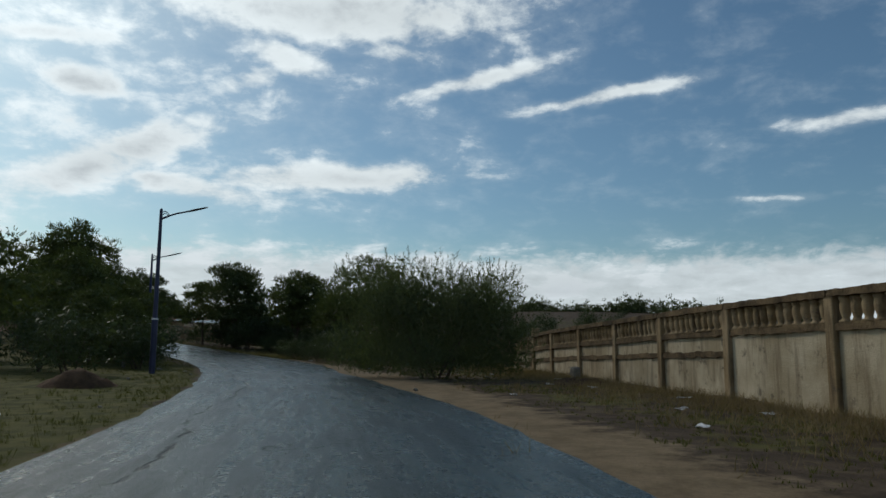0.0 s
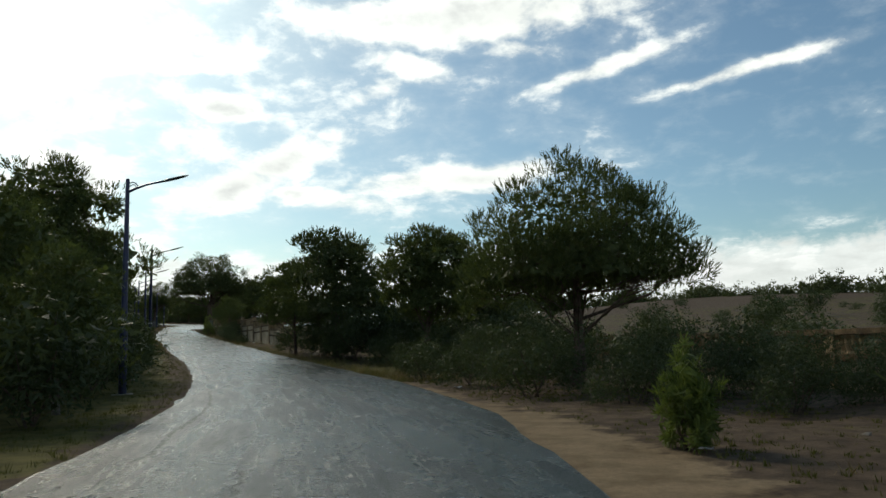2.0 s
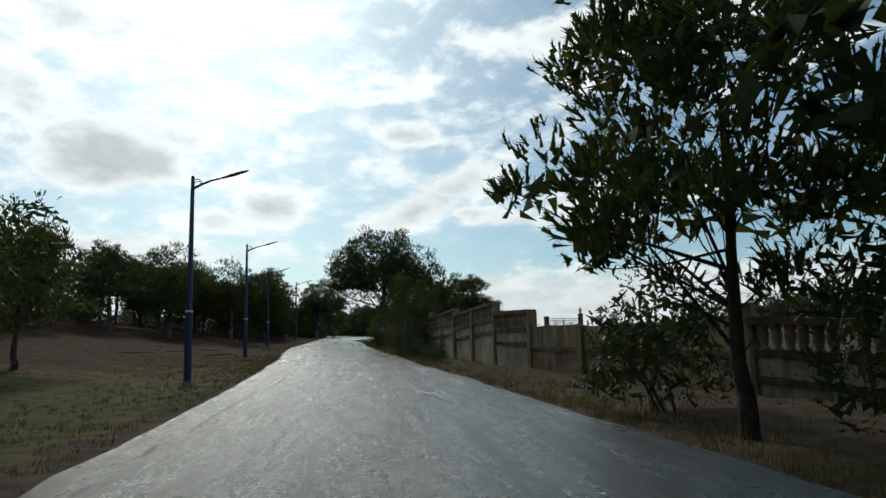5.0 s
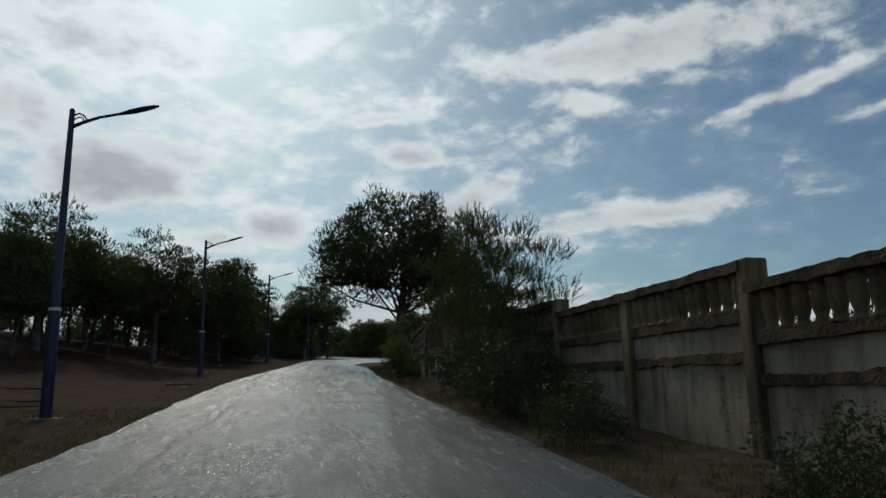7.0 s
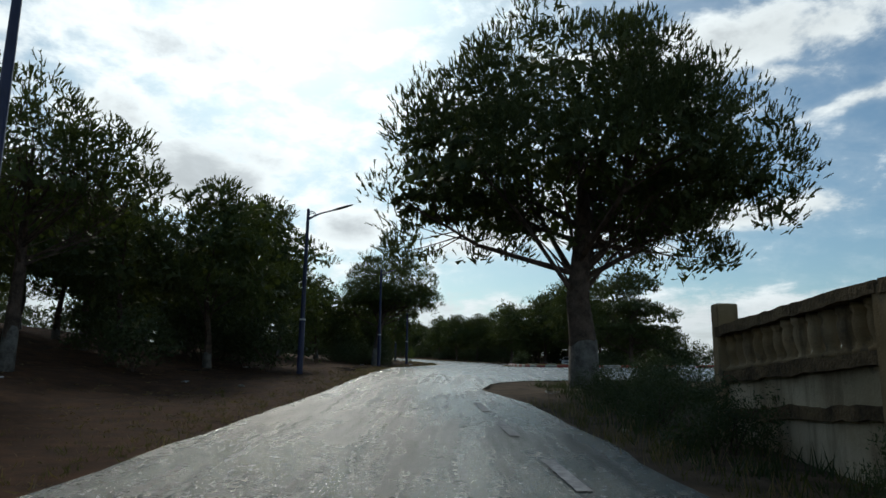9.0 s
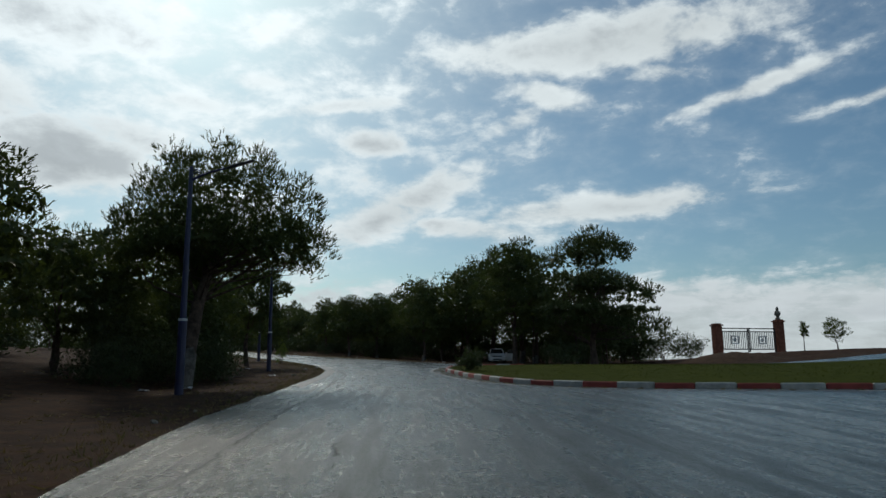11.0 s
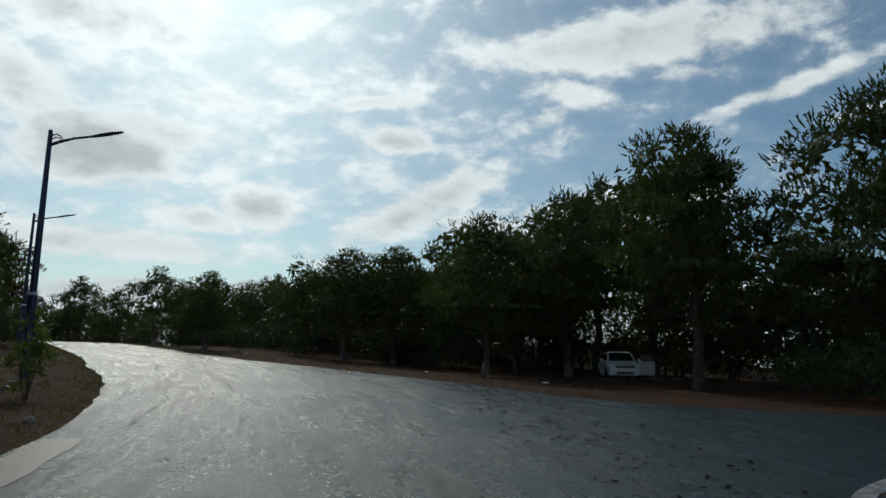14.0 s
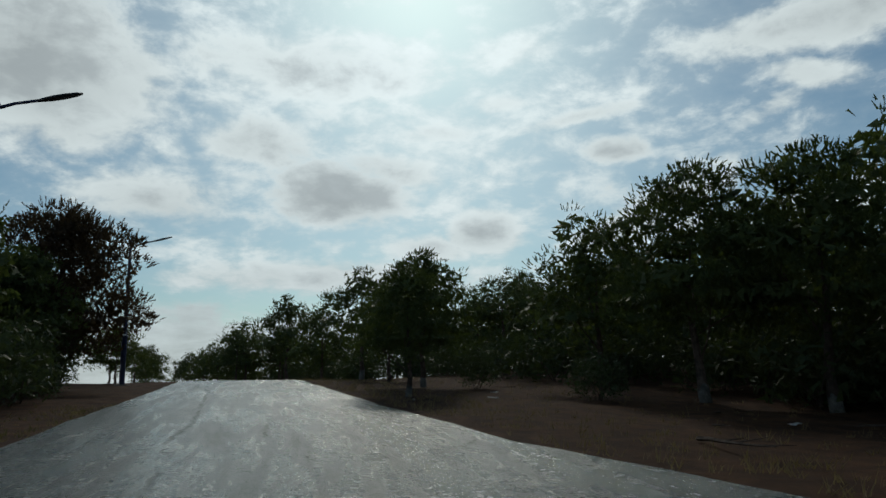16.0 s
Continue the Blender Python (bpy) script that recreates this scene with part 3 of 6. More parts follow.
on_left, on_right = gd < 0, gd > 0
grass = on_left * fade(-gd, 2.6, 3.6) * (1 - fade(gs, 70, 100)) * (1 - 0.45 * fade(-gd, 7, 12))
grass += on_right * ((0.42 * fade(gs, 4, 8) * (1 - fade(gs, 30, 40)) * fade(gd, 3.6, 4.4) * (1 - fade(gd, 8, 9.5))) + 0.55 * fade(gs, 38, 50) * (1 - 0.6 * fade(gs, 62, 70)) * (1 - 0.5 * fade(gs, 90, 104)) * (1 - fade(gs, 175, 180)))
sand = on_right * (1 - fade(gs, 42, 52)) * (1 - fade(gd, 2.9, 4.6)) + on_left * (1 - fade(gs, 10, 17)) * (1 - fade(-gd, 3.2, 5.0))
needles = on_left * fade(gs, 66, 92) + on_right * fade(gs, 170, 178)
field = on_right * fade(gd, 11, 14) * (1 - fade(gs, 120, 135))
grass = np.where(field > 0.5, 0.42, grass)
sand = np.where(field > 0.5, 0.22, sand)
layer = ground.data.color_attributes.new("cover", "FLOAT_COLOR", "POINT")
layer.data.foreach_set("color", np.column_stack([sand, np.clip(grass, 0, 1), np.clip(needles, 0, 1), np.ones(len(gx))]).astype(np.float32).ravel())

# ---------------------------------------------------------------- traffic island
ISLE_FRONT = [(-36, 139.2), (-40, 138.2), (-52, 135.5), (-60.4, 134.8), (-62.8, 134.9), (-64.8, 135.5), (-66.8, 137.1), (-68.7, 139.6), (-70.6, 142.6), (-72.55, 146.0), (-73.3, 148.0), (-73.85, 149.6)]
ISLE_TIP = [(-74.05, 150.6), (-73.9, 151.7), (-73.2, 153.2)]
ISLE_BACK = [(-71.6, 155.6), (-69.0, 158.2), (-64, 162.4), (-58, 166.6), (-45, 176), (-40, 179.4)]
front_line = dense([(*p, 0) for p in ISLE_FRONT], 0.5)[:, :2]
tip_line = dense([(*p, 0) for p in [ISLE_FRONT[-1]] + ISLE_TIP + ISLE_BACK[:1]], 0.5)[:, :2]
isle_outline = np.vstack([front_line[:-1], tip_line[:-1], dense([(*p, 0) for p in ISLE_BACK], 1.0)[:, :2], [(-34, 160)]])
LAWN = mottled("mown_lawn", (0.042, 0.054, 0.006), (0.088, 0.096, 0.013), 1.2, 30, 0.95, 0.8, depth=0.03)
LAWN.node_tree.nodes["Principled BSDF"].inputs["Specular IOR Level"].default_value = 0.02
isle = sheet("island_lawn", isle_outline, LAWN, 0.15, 1.3, "mown green lawn of a traffic island", "lawn")


def kerbs(outline, parent_name, label):
    """A row of kerbstones along a line, painted red and white in turn."""
    run = np.concatenate([[0], np.cumsum(np.hypot(*np.diff(outline, axis=0).T))])
    holder = thing(parent_name, Matrix(), label, "kerb", kind="structure")
    stone = [mesh_of("kerbstone", *cube_shape(1.0, 0.17, 0.26, 0.025), m) for m in (KERB_RED, KERB_WHITE)]
    n = int(run[-1] / 1.02)
    for i in range(n):
        s0, s1 = i * 1.02, i * 1.02 + 1.0
        a = np.array([np.interp(s0, run, outline[:, k]) for k in (0, 1)])
        b = np.array([np.interp(s1, run, outline[:, k]) for k in (0, 1)])
        c = (a + b) / 2
        za, zb = lie1(*a), lie1(*b)
        rng = random.Random(i)
        ob = part("kerbstone", stone[i % 2], None, holder)
        yaw = math.degrees(math.atan2(b[1] - a[1], b[0] - a[0])) + rng.uniform(-1.2, 1.2)
        tilt = -math.degrees(math.atan2(zb - za, 1.0))
        ob.matrix_world = pose(c[0], c[1], (za + zb) / 2 + 0.05 + rng.uniform(-0.012, 0.012), rng.uniform(-2, 2), tilt, yaw)
    return holder


def cube_shape(lx, ly, lz, bev):
    bm = block(-lx / 2, lx / 2, -ly / 2, ly / 2, -lz / 2, lz / 2, bev)
    bm.verts.index_update()
    V, F = [tuple(v.co) for v in bm.verts], [tuple(v.index for v in f.verts) for f in bm.faces]
    bm.free()
    return V, F


kerb_line = np.vstack([front_line[:-1], tip_line])
near_part = kerb_line[kerb_line[:, 0] < -40]
kerbs(near_part[::-1], "island_kerb", "row of kerbstones painted red and white in turn")


def strip(name, pts, width, mat, rise, label, broken=0.0):
    """A painted line on the road, ragged at its edges."""
    V, F = [], []
    for i, p in enumerate(pts):
        t = np.array(pts[min(i + 1, len(pts) - 1)]) - np.array(pts[max(i - 1, 0)])
        t = t / np.linalg.norm(t)
        nrm = np.array([t[1], -t[0]])
        w = width * (0.5 + 0.18 * noise.noise((i * 0.9, width * 40, 5.0)))
        for side in (-1, 1):
            q = np.array(p) + nrm * w * side
            V.append((q[0], q[1], lie1(*q) + rise))
    for i in range(len(pts) - 1):
        if broken and noise.noise((i * 0.55, 2.0, 9.0)) < -broken:
            continue
        F.append((2 * i, 2 * i + 1, 2 * i + 3, 2 * i + 2))
    ob = new(name, mesh_of(name, V, F, mat))
    return tagged(ob, label, "road marking", kind="structure")


def offset_line(pts, d):
    pts = np.array(pts)
    t = np.gradient(pts, axis=0)
    t /= np.linalg.norm(t, axis=1)[:, None]
    return pts + np.column_stack([t[:, 1], -t[:, 0]]) * d


side = offset_line(kerb_line[kerb_line[:, 0] < -42], -0.75)
strip("edge_line", [tuple(p) for p in side], 0.16, LINE_WHITE, 0.040, "worn white line painted beside the island kerb", 0.35)
for s0, d0 in ((113.0, 1.35), (116.2, 1.1), (119.2, 0.9)):
    strip("lane_dash", [along(s0 + u, d0 - 0.06 * u) for u in np.linspace(0, 1.5, 6)], 0.13, LINE_WHITE, 0.040, "worn white lane dash on wet asphalt")
# glare on the smooth left road edge, painted as a strip paler than the asphalt
EDGE_GLARE = mottled("smooth_edge_glare", (0.020, 0.024, 0.023), (0.055, 0.060, 0.057), 3, 30, 0.5, 0.5)
strip("gutter_strip", [along(u, np.interp(u, [r[0] for r in LEFT], [r[1] for r in LEFT]) + 0.26) for u in np.arange(152.5, 174, 0.7)], 0.42, EDGE_GLARE, 0.036, "smooth paler strip along the road edge, glare put into its colour")
strip("lane_dash", [(-56.5 + u, 137.0 - 0.1 * u) for u in np.linspace(0, 4, 9)], 0.12, LINE_WHITE, 0.040, "worn white lane dash on wet asphalt")


# ---------------------------------------------------------------- the balustraded wall
BALUSTER = mesh_of("baluster", *lathe([(0.112, 0), (0.112, 0.03), (0.075, 0.05), (0.062, 0.09), (0.082, 0.15), (0.097, 0.22), (0.101, 0.30), (0.086, 0.37), (0.112, 0.40), (0.112, 0.46)], 10), PLASTER, True)


def wavy(x0, x1, y0, y1, z0a, z0b, z1a, z1b, seed, n=7, wob=0.02, bev=0.0):
    """A bar from x0 to x1 with sloping bottom and top and broken, uneven edges."""
    V, F = [], []
    for i in range(n + 1):
        u = i / n
        x = x0 + (x1 - x0) * u
        lo, hi = z0a + (z0b - z0a) * u, z1a + (z1b - z1a) * u
        for y, z in ((y0, lo), (y1, lo), (y1, hi), (y0, hi)):
            V.append((x, y + wob * 0.6 * noise.noise((x * 3, y * 30, seed)), z + 0.45 * wob * noise.noise((x * 1.7, y * 20 + z * 11, seed + 5.0)) + 0.6 * wob * noise.noise((x * 8.0, y * 30 + z * 7, seed + 8.0))))
    for i in range(n):
        for k in range(4):
            j = (k + 1) % 4
            F.append((4 * i + k, 4 * i + j, 4 * i + 4 + j, 4 * i + 4 + k))
    F += [(3, 2, 1, 0), tuple(4 * n + k for k in range(4))]
    bm = bmesh.new()
    vs = [bm.verts.new(v) for v in V]
    for f in F:
        bm.faces.new([vs[k] for k in f])
    bmesh.ops.recalc_face_normals(bm, faces=bm.faces)
    return bm


def wall(name, posts, tops, label, tall=(), plain=(), open_top=True, bare=()):
    """A wall of bays between posts. posts: x, y; tops: height of each bay's coping at its two ends; tall: posts that stand up
    where the wall steps; plain: bays with one tall panel; bare: bays without balusters. Its face is to the right of its run."""
    holder = thing(name, Matrix(), label, "wall", kind="structure")
    for i in range(len(posts) - 1):
        a, b = np.array(posts[i]), np.array(posts[i + 1])
        L = float(np.linalg.norm(b - a))
        yaw = math.degrees(math.atan2(b[1] - a[1], b[0] - a[0]))
        ga, gb = lie1(*a), lie1(*b)
        M = pose(a[0], a[1], 0, 0, 0, yaw)
        ta, tb = tops[i]
        x0, x1 = 0.13, L - 0.13

        def put(pname, bm, m=PLASTER, lab=""):
            ob = part(pname, bm, m, holder, lab)
            ob.matrix_world = M
            return ob

        base_a, base_b = ga - 0.35, gb - 0.35
        if i in bare:
            put("panel", wavy(x0, x1, -0.05, 0.05, base_a, base_b, ta, tb, i + 0.3, 9, 0.10), lab="broken ochre plaster panel")
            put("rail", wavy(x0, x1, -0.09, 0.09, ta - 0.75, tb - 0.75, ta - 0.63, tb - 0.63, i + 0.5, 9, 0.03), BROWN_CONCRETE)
            continue
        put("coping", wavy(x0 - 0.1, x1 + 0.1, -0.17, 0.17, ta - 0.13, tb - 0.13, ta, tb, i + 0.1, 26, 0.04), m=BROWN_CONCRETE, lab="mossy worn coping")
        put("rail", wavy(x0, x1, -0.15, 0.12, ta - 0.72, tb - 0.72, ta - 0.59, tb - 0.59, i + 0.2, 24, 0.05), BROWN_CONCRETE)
        put("panel", wavy(x0, x1, -0.05, 0.05, base_a, base_b, ta - 0.72, tb - 0.72, i + 0.3, 5, 0.01), PANEL)
        if i not in plain:
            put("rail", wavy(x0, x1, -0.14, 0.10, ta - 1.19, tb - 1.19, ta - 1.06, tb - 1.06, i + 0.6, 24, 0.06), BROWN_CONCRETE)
        n = max(3, int((L - 0.26) / 0.25))
        for k in range(n):
            x = x0 + (x1 - x0) * (k + 0.5) / n
            ob = part("baluster", BALUSTER, None, holder)
            rng = random.Random(i * 31 + k)
            ob.matrix_world = M @ pose(x, rng.uniform(-0.012, 0.012), ta + (tb - ta) * x / L - 0.59, rng.uniform(-2, 2), rng.uniform(-2, 2), rng.uniform(0, 360))
    for i, p in enumerate(posts):
        near_tops = ([tops[i - 1][1]] if i > 0 else []) + ([tops[i][0]] if i < len(tops) else [])
        top = max(near_tops) + (0.015 if i in tall else -0.04) + (0.30 if i == len(posts) - 1 else 0.0)
        q = posts[min(i + 1, len(posts) - 1)]
        r = posts[max(i - 1, 0)]
        yaw = math.degrees(math.atan2(q[1] - r[1], q[0] - r[0]))
        bm = bmesh.new()
        w = 0.11 if i in tall else 0.12
        box(bm, -w, w, -0.145, 0.145, lie1(*p) - 0.35, top, 0.02)
        ob = part("post", bm, PLASTER, holder)
        ob.matrix_world = pose(p[0], p[1], 0, 0, 0, yaw)
    return holder


# along the first bend, past the acacia, to the broken stretch and up the hill in steps
first = [along(-18 + 3.2 * k, 8.4 + 0.02 * k) for k in range(8)]
first = [p for p in first if p[1] < 8.5] + [(7.5, 9.5), (7.0, 12.7), (6.45, 16.0), (5.9, 19.1), (5.4, 22.1), (4.87, 25.1), (4.36, 28.1), (3.95, 30.5)]
t0 = [0.98] * (len(first) - 8) + [1.0, 0.95, 0.88, 0.78, 0.67, 0.57, 0.45, 0.32]
wall("boundary_wall", first, [(t0[k], t0[k + 1]) for k in range(len(first) - 1)],
     "weathered ochre boundary wall with balusters, on the dirt verge", plain=tuple(range(len(first) - 6)))
second = dense([(3.95, 30.5, 0.2), (2.6, 37, 0.05), (0.3, 45, 0.0), (-3.5, 52, 0.05), (-10, 60, 0.15), (-16, 65.5, 0.5), (-21.5, 69.5, 1.0)], 3.3)
wall("boundary_wall", [tuple(p[:2]) for p in second], [(second[k][2], second[k + 1][2]) for k in range(len(second) - 1)],
     "dark weathered balustraded wall behind roadside shrubs")
third = [(-21.5, 69.5), (-23.7, 72.05), (-25.9, 74.6), (-28.2, 77.15), (-30.4, 79.7), (-32.3, 82.15), (-34.2, 84.6), (-36.1, 87.2), (-38.0, 89.8), (-39.9, 91.95), (-41.7, 94.1),
         (-43.5, 96.25), (-45.35, 98.4), (-47.3, 101.5), (-49.2, 104.6)]
t3 = [(1.05, 1.10), (1.12, 1.2), (1.28, 1.35), (1.95, 2.1), (2.50, 2.49), (2.49, 2.46), (2.73, 2.74), (2.74, 2.76), (3.02, 3.05), (3.03, 3.06), (3.33, 3.36), (3.34, 3.37), (3.52, 3.52), (3.52, 3.40)]
wall("boundary_wall", third, t3, "stepped ochre garden wall with balusters, cracked and mouldy", tall=(4, 6, 8, 10, 12, 14), bare=(0, 1, 2))


# ---------------------------------------------------------------- street lamps
def street_lamp():
    lamp = thing("street_lamp", Matrix(), "dark blue steel street lamp with one LED arm", "street lamp", "street lamps along the road")
    part("base_plate", block(-0.26, 0.26, -0.26, 0.26, -0.25, 0.10, 0.02), CONCRETE, lamp, "concrete footing")
    part("sleeve", lathe([(0.105, 0.10), (0.105, 2.02), (0.10, 2.06)], 14), BLUE_PAINT, lamp, smooth=False)
    part("ring", lathe([(0.112, 2.04), (0.112, 2.09), (0.09, 2.10)], 14), RING_WHITE, lamp, "pale painted ring")
    part("pole", lathe([(0.082, 2.09), (0.066, 4.4), (0.052, 6.0), (0.03, 6.03)], 12), BLUE_PAINT, lamp)
    V, F = [], []
    tube(V, F, [(0.03, 0, 5.66), (0.22, 0, 5.76), (0.5, 0, 5.88), (0.95, 0, 6.0)], [0.042, 0.036, 0.03, 0.028], 8)
    part("arm", (V, F), BLUE_PAINT, lamp)
    V, F = [], []
    tube(V, F, [(0.05, 0, 5.90), (0.13, 0, 5.94), (0.22, 0, 5.90), (0.27, 0, 5.83), (0.24, 0, 5.79)], [0.016] * 5, 6)
    tube(V, F, [(0.04, 0, 5.80), (0.12, 0, 5.86), (0.20, 0, 5.86), (0.22, 0, 5.80)], [0.014] * 4, 6)
    part("scroll", (V, F), BLUE_PAINT, lamp)
    prof = [(0.86, 0.03, 0.03), (0.95, 0.06, 0.035), (1.10, 0.105, 0.04), (1.32, 0.115, 0.036), (1.50, 0.085, 0.028), (1.60, 0.03, 0.012)]
    V, F = [], []
    for x, w, h in prof:
        z = 5.975 + (x - 0.86) * 0.30
        for k in range(10):
            a = 2 * math.pi * k / 10
            V.append((x, w * math.cos(a), z + h * math.sin(a)))
    for i in range(len(prof) - 1):
        for k in range(10):
            j = (k + 1) % 10
            F.append((10 * i + k, 10 * i + j, 10 * i + 10 + j, 10 * i + 10 + k))
    F += [tuple(range(10)), tuple(50 + k for k in range(10))[::-1]]
    part("lamp_head", (V, F), GREY_METAL, lamp, "flat grey LED lamp head", True)
    return lamp


LAMPS = [(-10.19, 25.18, -1.36), (-16.54, 40.0, -1.22), (-26.67, 56.65, -0.64), (-36.1, 70.42, -0.14), (-46.12, 84.39, 0.76), (-56.17, 98.53, 1.6),
         (-64.44, 112.94, 2.54), (-72.67, 128.66, 3.45), (-80.6, 143.25, 3.91), (-90.66, 156.0, 5.0), (-103.6, 165.0, 5.85), (-118.3, 174.2, 6.8)]
lamp = street_lamp()
for k, (x, y, z) in enumerate(LAMPS):
    s, d = beside([x], [y])
    i = int(np.clip(np.searchsorted(RUN, s[0]), 0, len(RUN) - 1))
    across = math.degrees(math.atan2(-TANGENT[i, 0], TANGENT[i, 1]))
    m = pose(x, y, max(z, lie1(x, y) - 0.22), random.Random(k).uniform(-0.3, 0.3), random.Random(k + 40).uniform(-0.3, 0.3), across)
    if k == 0:
        lamp.matrix_world = m
    else:
        copy_thing(lamp, m)


# ---------------------------------------------------------------- trees
def blades(at, d, side, ln, wd):
    """Leaf blades, one long triangle each."""
    return np.stack([at - side * wd * 0.5, at + side * wd * 0.5, at + d * ln], 1).reshape(-1, 3)


def unit(v):
    return v / (np.linalg.norm(v, axis=1)[:, None] + 1e-9)


def crown_points(rng, lobes, n, lo, hi, flip):
    """Points between two depths of a heap of ellipsoids, and the way out of each."""
    vol = np.array([l[3] * l[3] * l[4] for l in lobes]) ** 0.7
    L = np.array(lobes)[rng.choice(len(lobes), n, p=vol / vol.sum())]
    d = unit(rng.normal(0, 1, (n, 3)))
    d[:, 2] = np.where((d[:, 2] < 0) & (rng.random(n) < flip), -d[:, 2], d[:, 2])
    p = L[:, :3] + d * rng.uniform(lo, hi, (n, 1)) * np.column_stack([L[:, 3], L[:, 3], L[:, 4]])
    return p, d


def dome_points(rng, domes, n, shell, shrink=1.0):
    """Points in heaped domes (x, y, foot, depth, radius), most of them under the upper skin, and the way out of each."""
    area = np.array([q[4] ** 1.6 * q[3] ** 0.4 for q in domes])
    pick = rng.choice(len(domes), n, p=area / area.sum())
    Q = np.array(domes)[pick]
    skin = rng.random(n) < shell
    a, q = rng.uniform(0, 2 * math.pi, n), np.sqrt(rng.random(n))
    q = np.where(skin, np.sqrt(1 - rng.random(n) ** 2), q)
    wave = 0.90 + 0.07 * np.sin(3 * a + pick * 1.7) + 0.06 * np.sin(5 * a + pick * 2.9) + 0.04 * np.sin(9 * a + pick)
    r = Q[:, 4] * wave * q * shrink
    x, y = Q[:, 0] + r * np.cos(a), Q[:, 1] + r * np.sin(a)
    edge = np.sqrt(np.maximum(1 - q * q, 0))
    billow = 1 + 0.05 * np.sin(2.1 * x * 5 / (Q[:, 4] + 2) + pick) * np.sin(1.9 * y * 5 / (Q[:, 4] + 2) + 2 * pick)
    top = Q[:, 3] * (0.36 + 0.64 * edge) * billow * shrink
    bot = Q[:, 3] * (0.06 + 0.26 * q ** 1.5)
    z = Q[:, 2] + np.where(skin, top - Q[:, 3] * 0.10 * rng.random(n), bot + (top - bot) * rng.random(n))
    d = unit(np.column_stack([q * np.cos(a), q * np.sin(a), np.where(skin, 0.25 + 0.9 * edge, 0.1)]))
    return np.column_stack([x, y, z]), d


def shoots(rng, P, D, per, length, leaf, upward):
    """Needles set like a bottle brush round a short shoot at each point."""
    axis = unit(D * 0.75 + np.array([0, 0, upward]) + rng.normal(0, 0.28, P.shape))
    n = len(P) * per
    s = rng.random((n, 1))
    ax = np.repeat(axis, per, 0)
    at = np.repeat(P, per, 0) + ax * s * np.repeat(length * rng.uniform(0.6, 1.25, (len(P), 1)), per, 0)
    perp = unit(np.cross(ax, rng.normal(0, 1, (n, 3))))
    d = unit(ax * (0.55 + 0.5 * s) + perp * 0.85)
    side = unit(np.cross(d, rng.normal(0, 1, (n, 3))))
    return blades(at, d, side, leaf[0] * rng.uniform(0.6, 1.15, (n, 1)), leaf[1] * rng.uniform(0.7, 1.25, (n, 1)))


def knots(rng, P, D, per, size):
    """Shoot ends over the upper side of a rounded knot of twigs at each of P, and the way that each points."""
    n = len(P) * per
    u = unit(rng.normal(0, 1, (n, 3)))
    lift = np.repeat(unit(D + np.array([0, 0, 0.7])), per, 0)
    back = (u * lift).sum(1, keepdims=True)
    u = np.where(back < -0.15, u - 1.7 * back * lift, u)
    grown = np.repeat(size * rng.uniform(0.6, 1.3, (len(P), 1)), per, 0)
    at = np.repeat(P, per, 0) + u * grown * rng.uniform(0.45, 1.0, (n, 1)) * np.array([1, 1, 0.72])
    return at, unit(u + 0.35 * lift)


def sprigs(rng, P, D, needles, length, thick, leaf, upward):
    """Upright pine shoots: a dense middle that widens to its end, and needles that stand off it."""
    axis = unit(D * 0.7 + np.array([0, 0, upward]) + rng.normal(0, 0.22, P.shape))
    ln = length * rng.uniform(0.6, 1.25, (len(P), 1))
    side = unit(np.cross(axis, rng.normal(0, 1, P.shape)))
    wide = thick * rng.uniform(0.7, 1.3, (len(P), 1))
    V = [blades(P + axis * ln, -axis, side, ln * 1.1, wide), blades(P, axis, np.cross(axis, side), ln * 1.15, wide * 1.2)]
    if needles:
        n = len(P) * needles
        s = rng.uniform(0.1, 1.0, (n, 1))
        ax = np.repeat(axis, needles, 0)
        at = np.repeat(P, needles, 0) + ax * s * np.repeat(ln, needles, 0)
        d = unit(ax * (0.6 + 0.6 * s) + unit(np.cross(ax, rng.normal(0, 1, (n, 3)))) * 0.8)
        V.append(blades(at, d, unit(np.cross(d, rng.normal(0, 1, (n, 3)))), leaf[0] * rng.uniform(0.6, 1.15, (n, 1)), leaf[1] * rng.uniform(0.7, 1.25, (n, 1))))
    return np.vstack(V)


def puffs(rng, P, D, per, size, leaf, upward):
    """Puffs of leaves round the points P."""
    n = len(P) * per
    u = unit(rng.normal(0, 1, (n, 3)))
    grown = size * rng.uniform(0.7, 1.25, (len(P), 1))
    at = np.repeat(P, per, 0) + u * np.repeat(grown, per, 0) * rng.uniform(0.15, 0.85, (n, 1)) * np.array([1, 1, 0.8])
    d = unit(u + np.repeat(D, per, 0) * 0.45 + np.array([0, 0, upward]) + rng.normal(0, 0.3, (n, 3)))
    side = unit(np.cross(d, rng.normal(0, 1, (n, 3))))
    return blades(at, d, side, leaf[0] * rng.uniform(0.55, 1.2, (n, 1)), leaf[1] * rng.uniform(0.6, 1.3, (n, 1)))


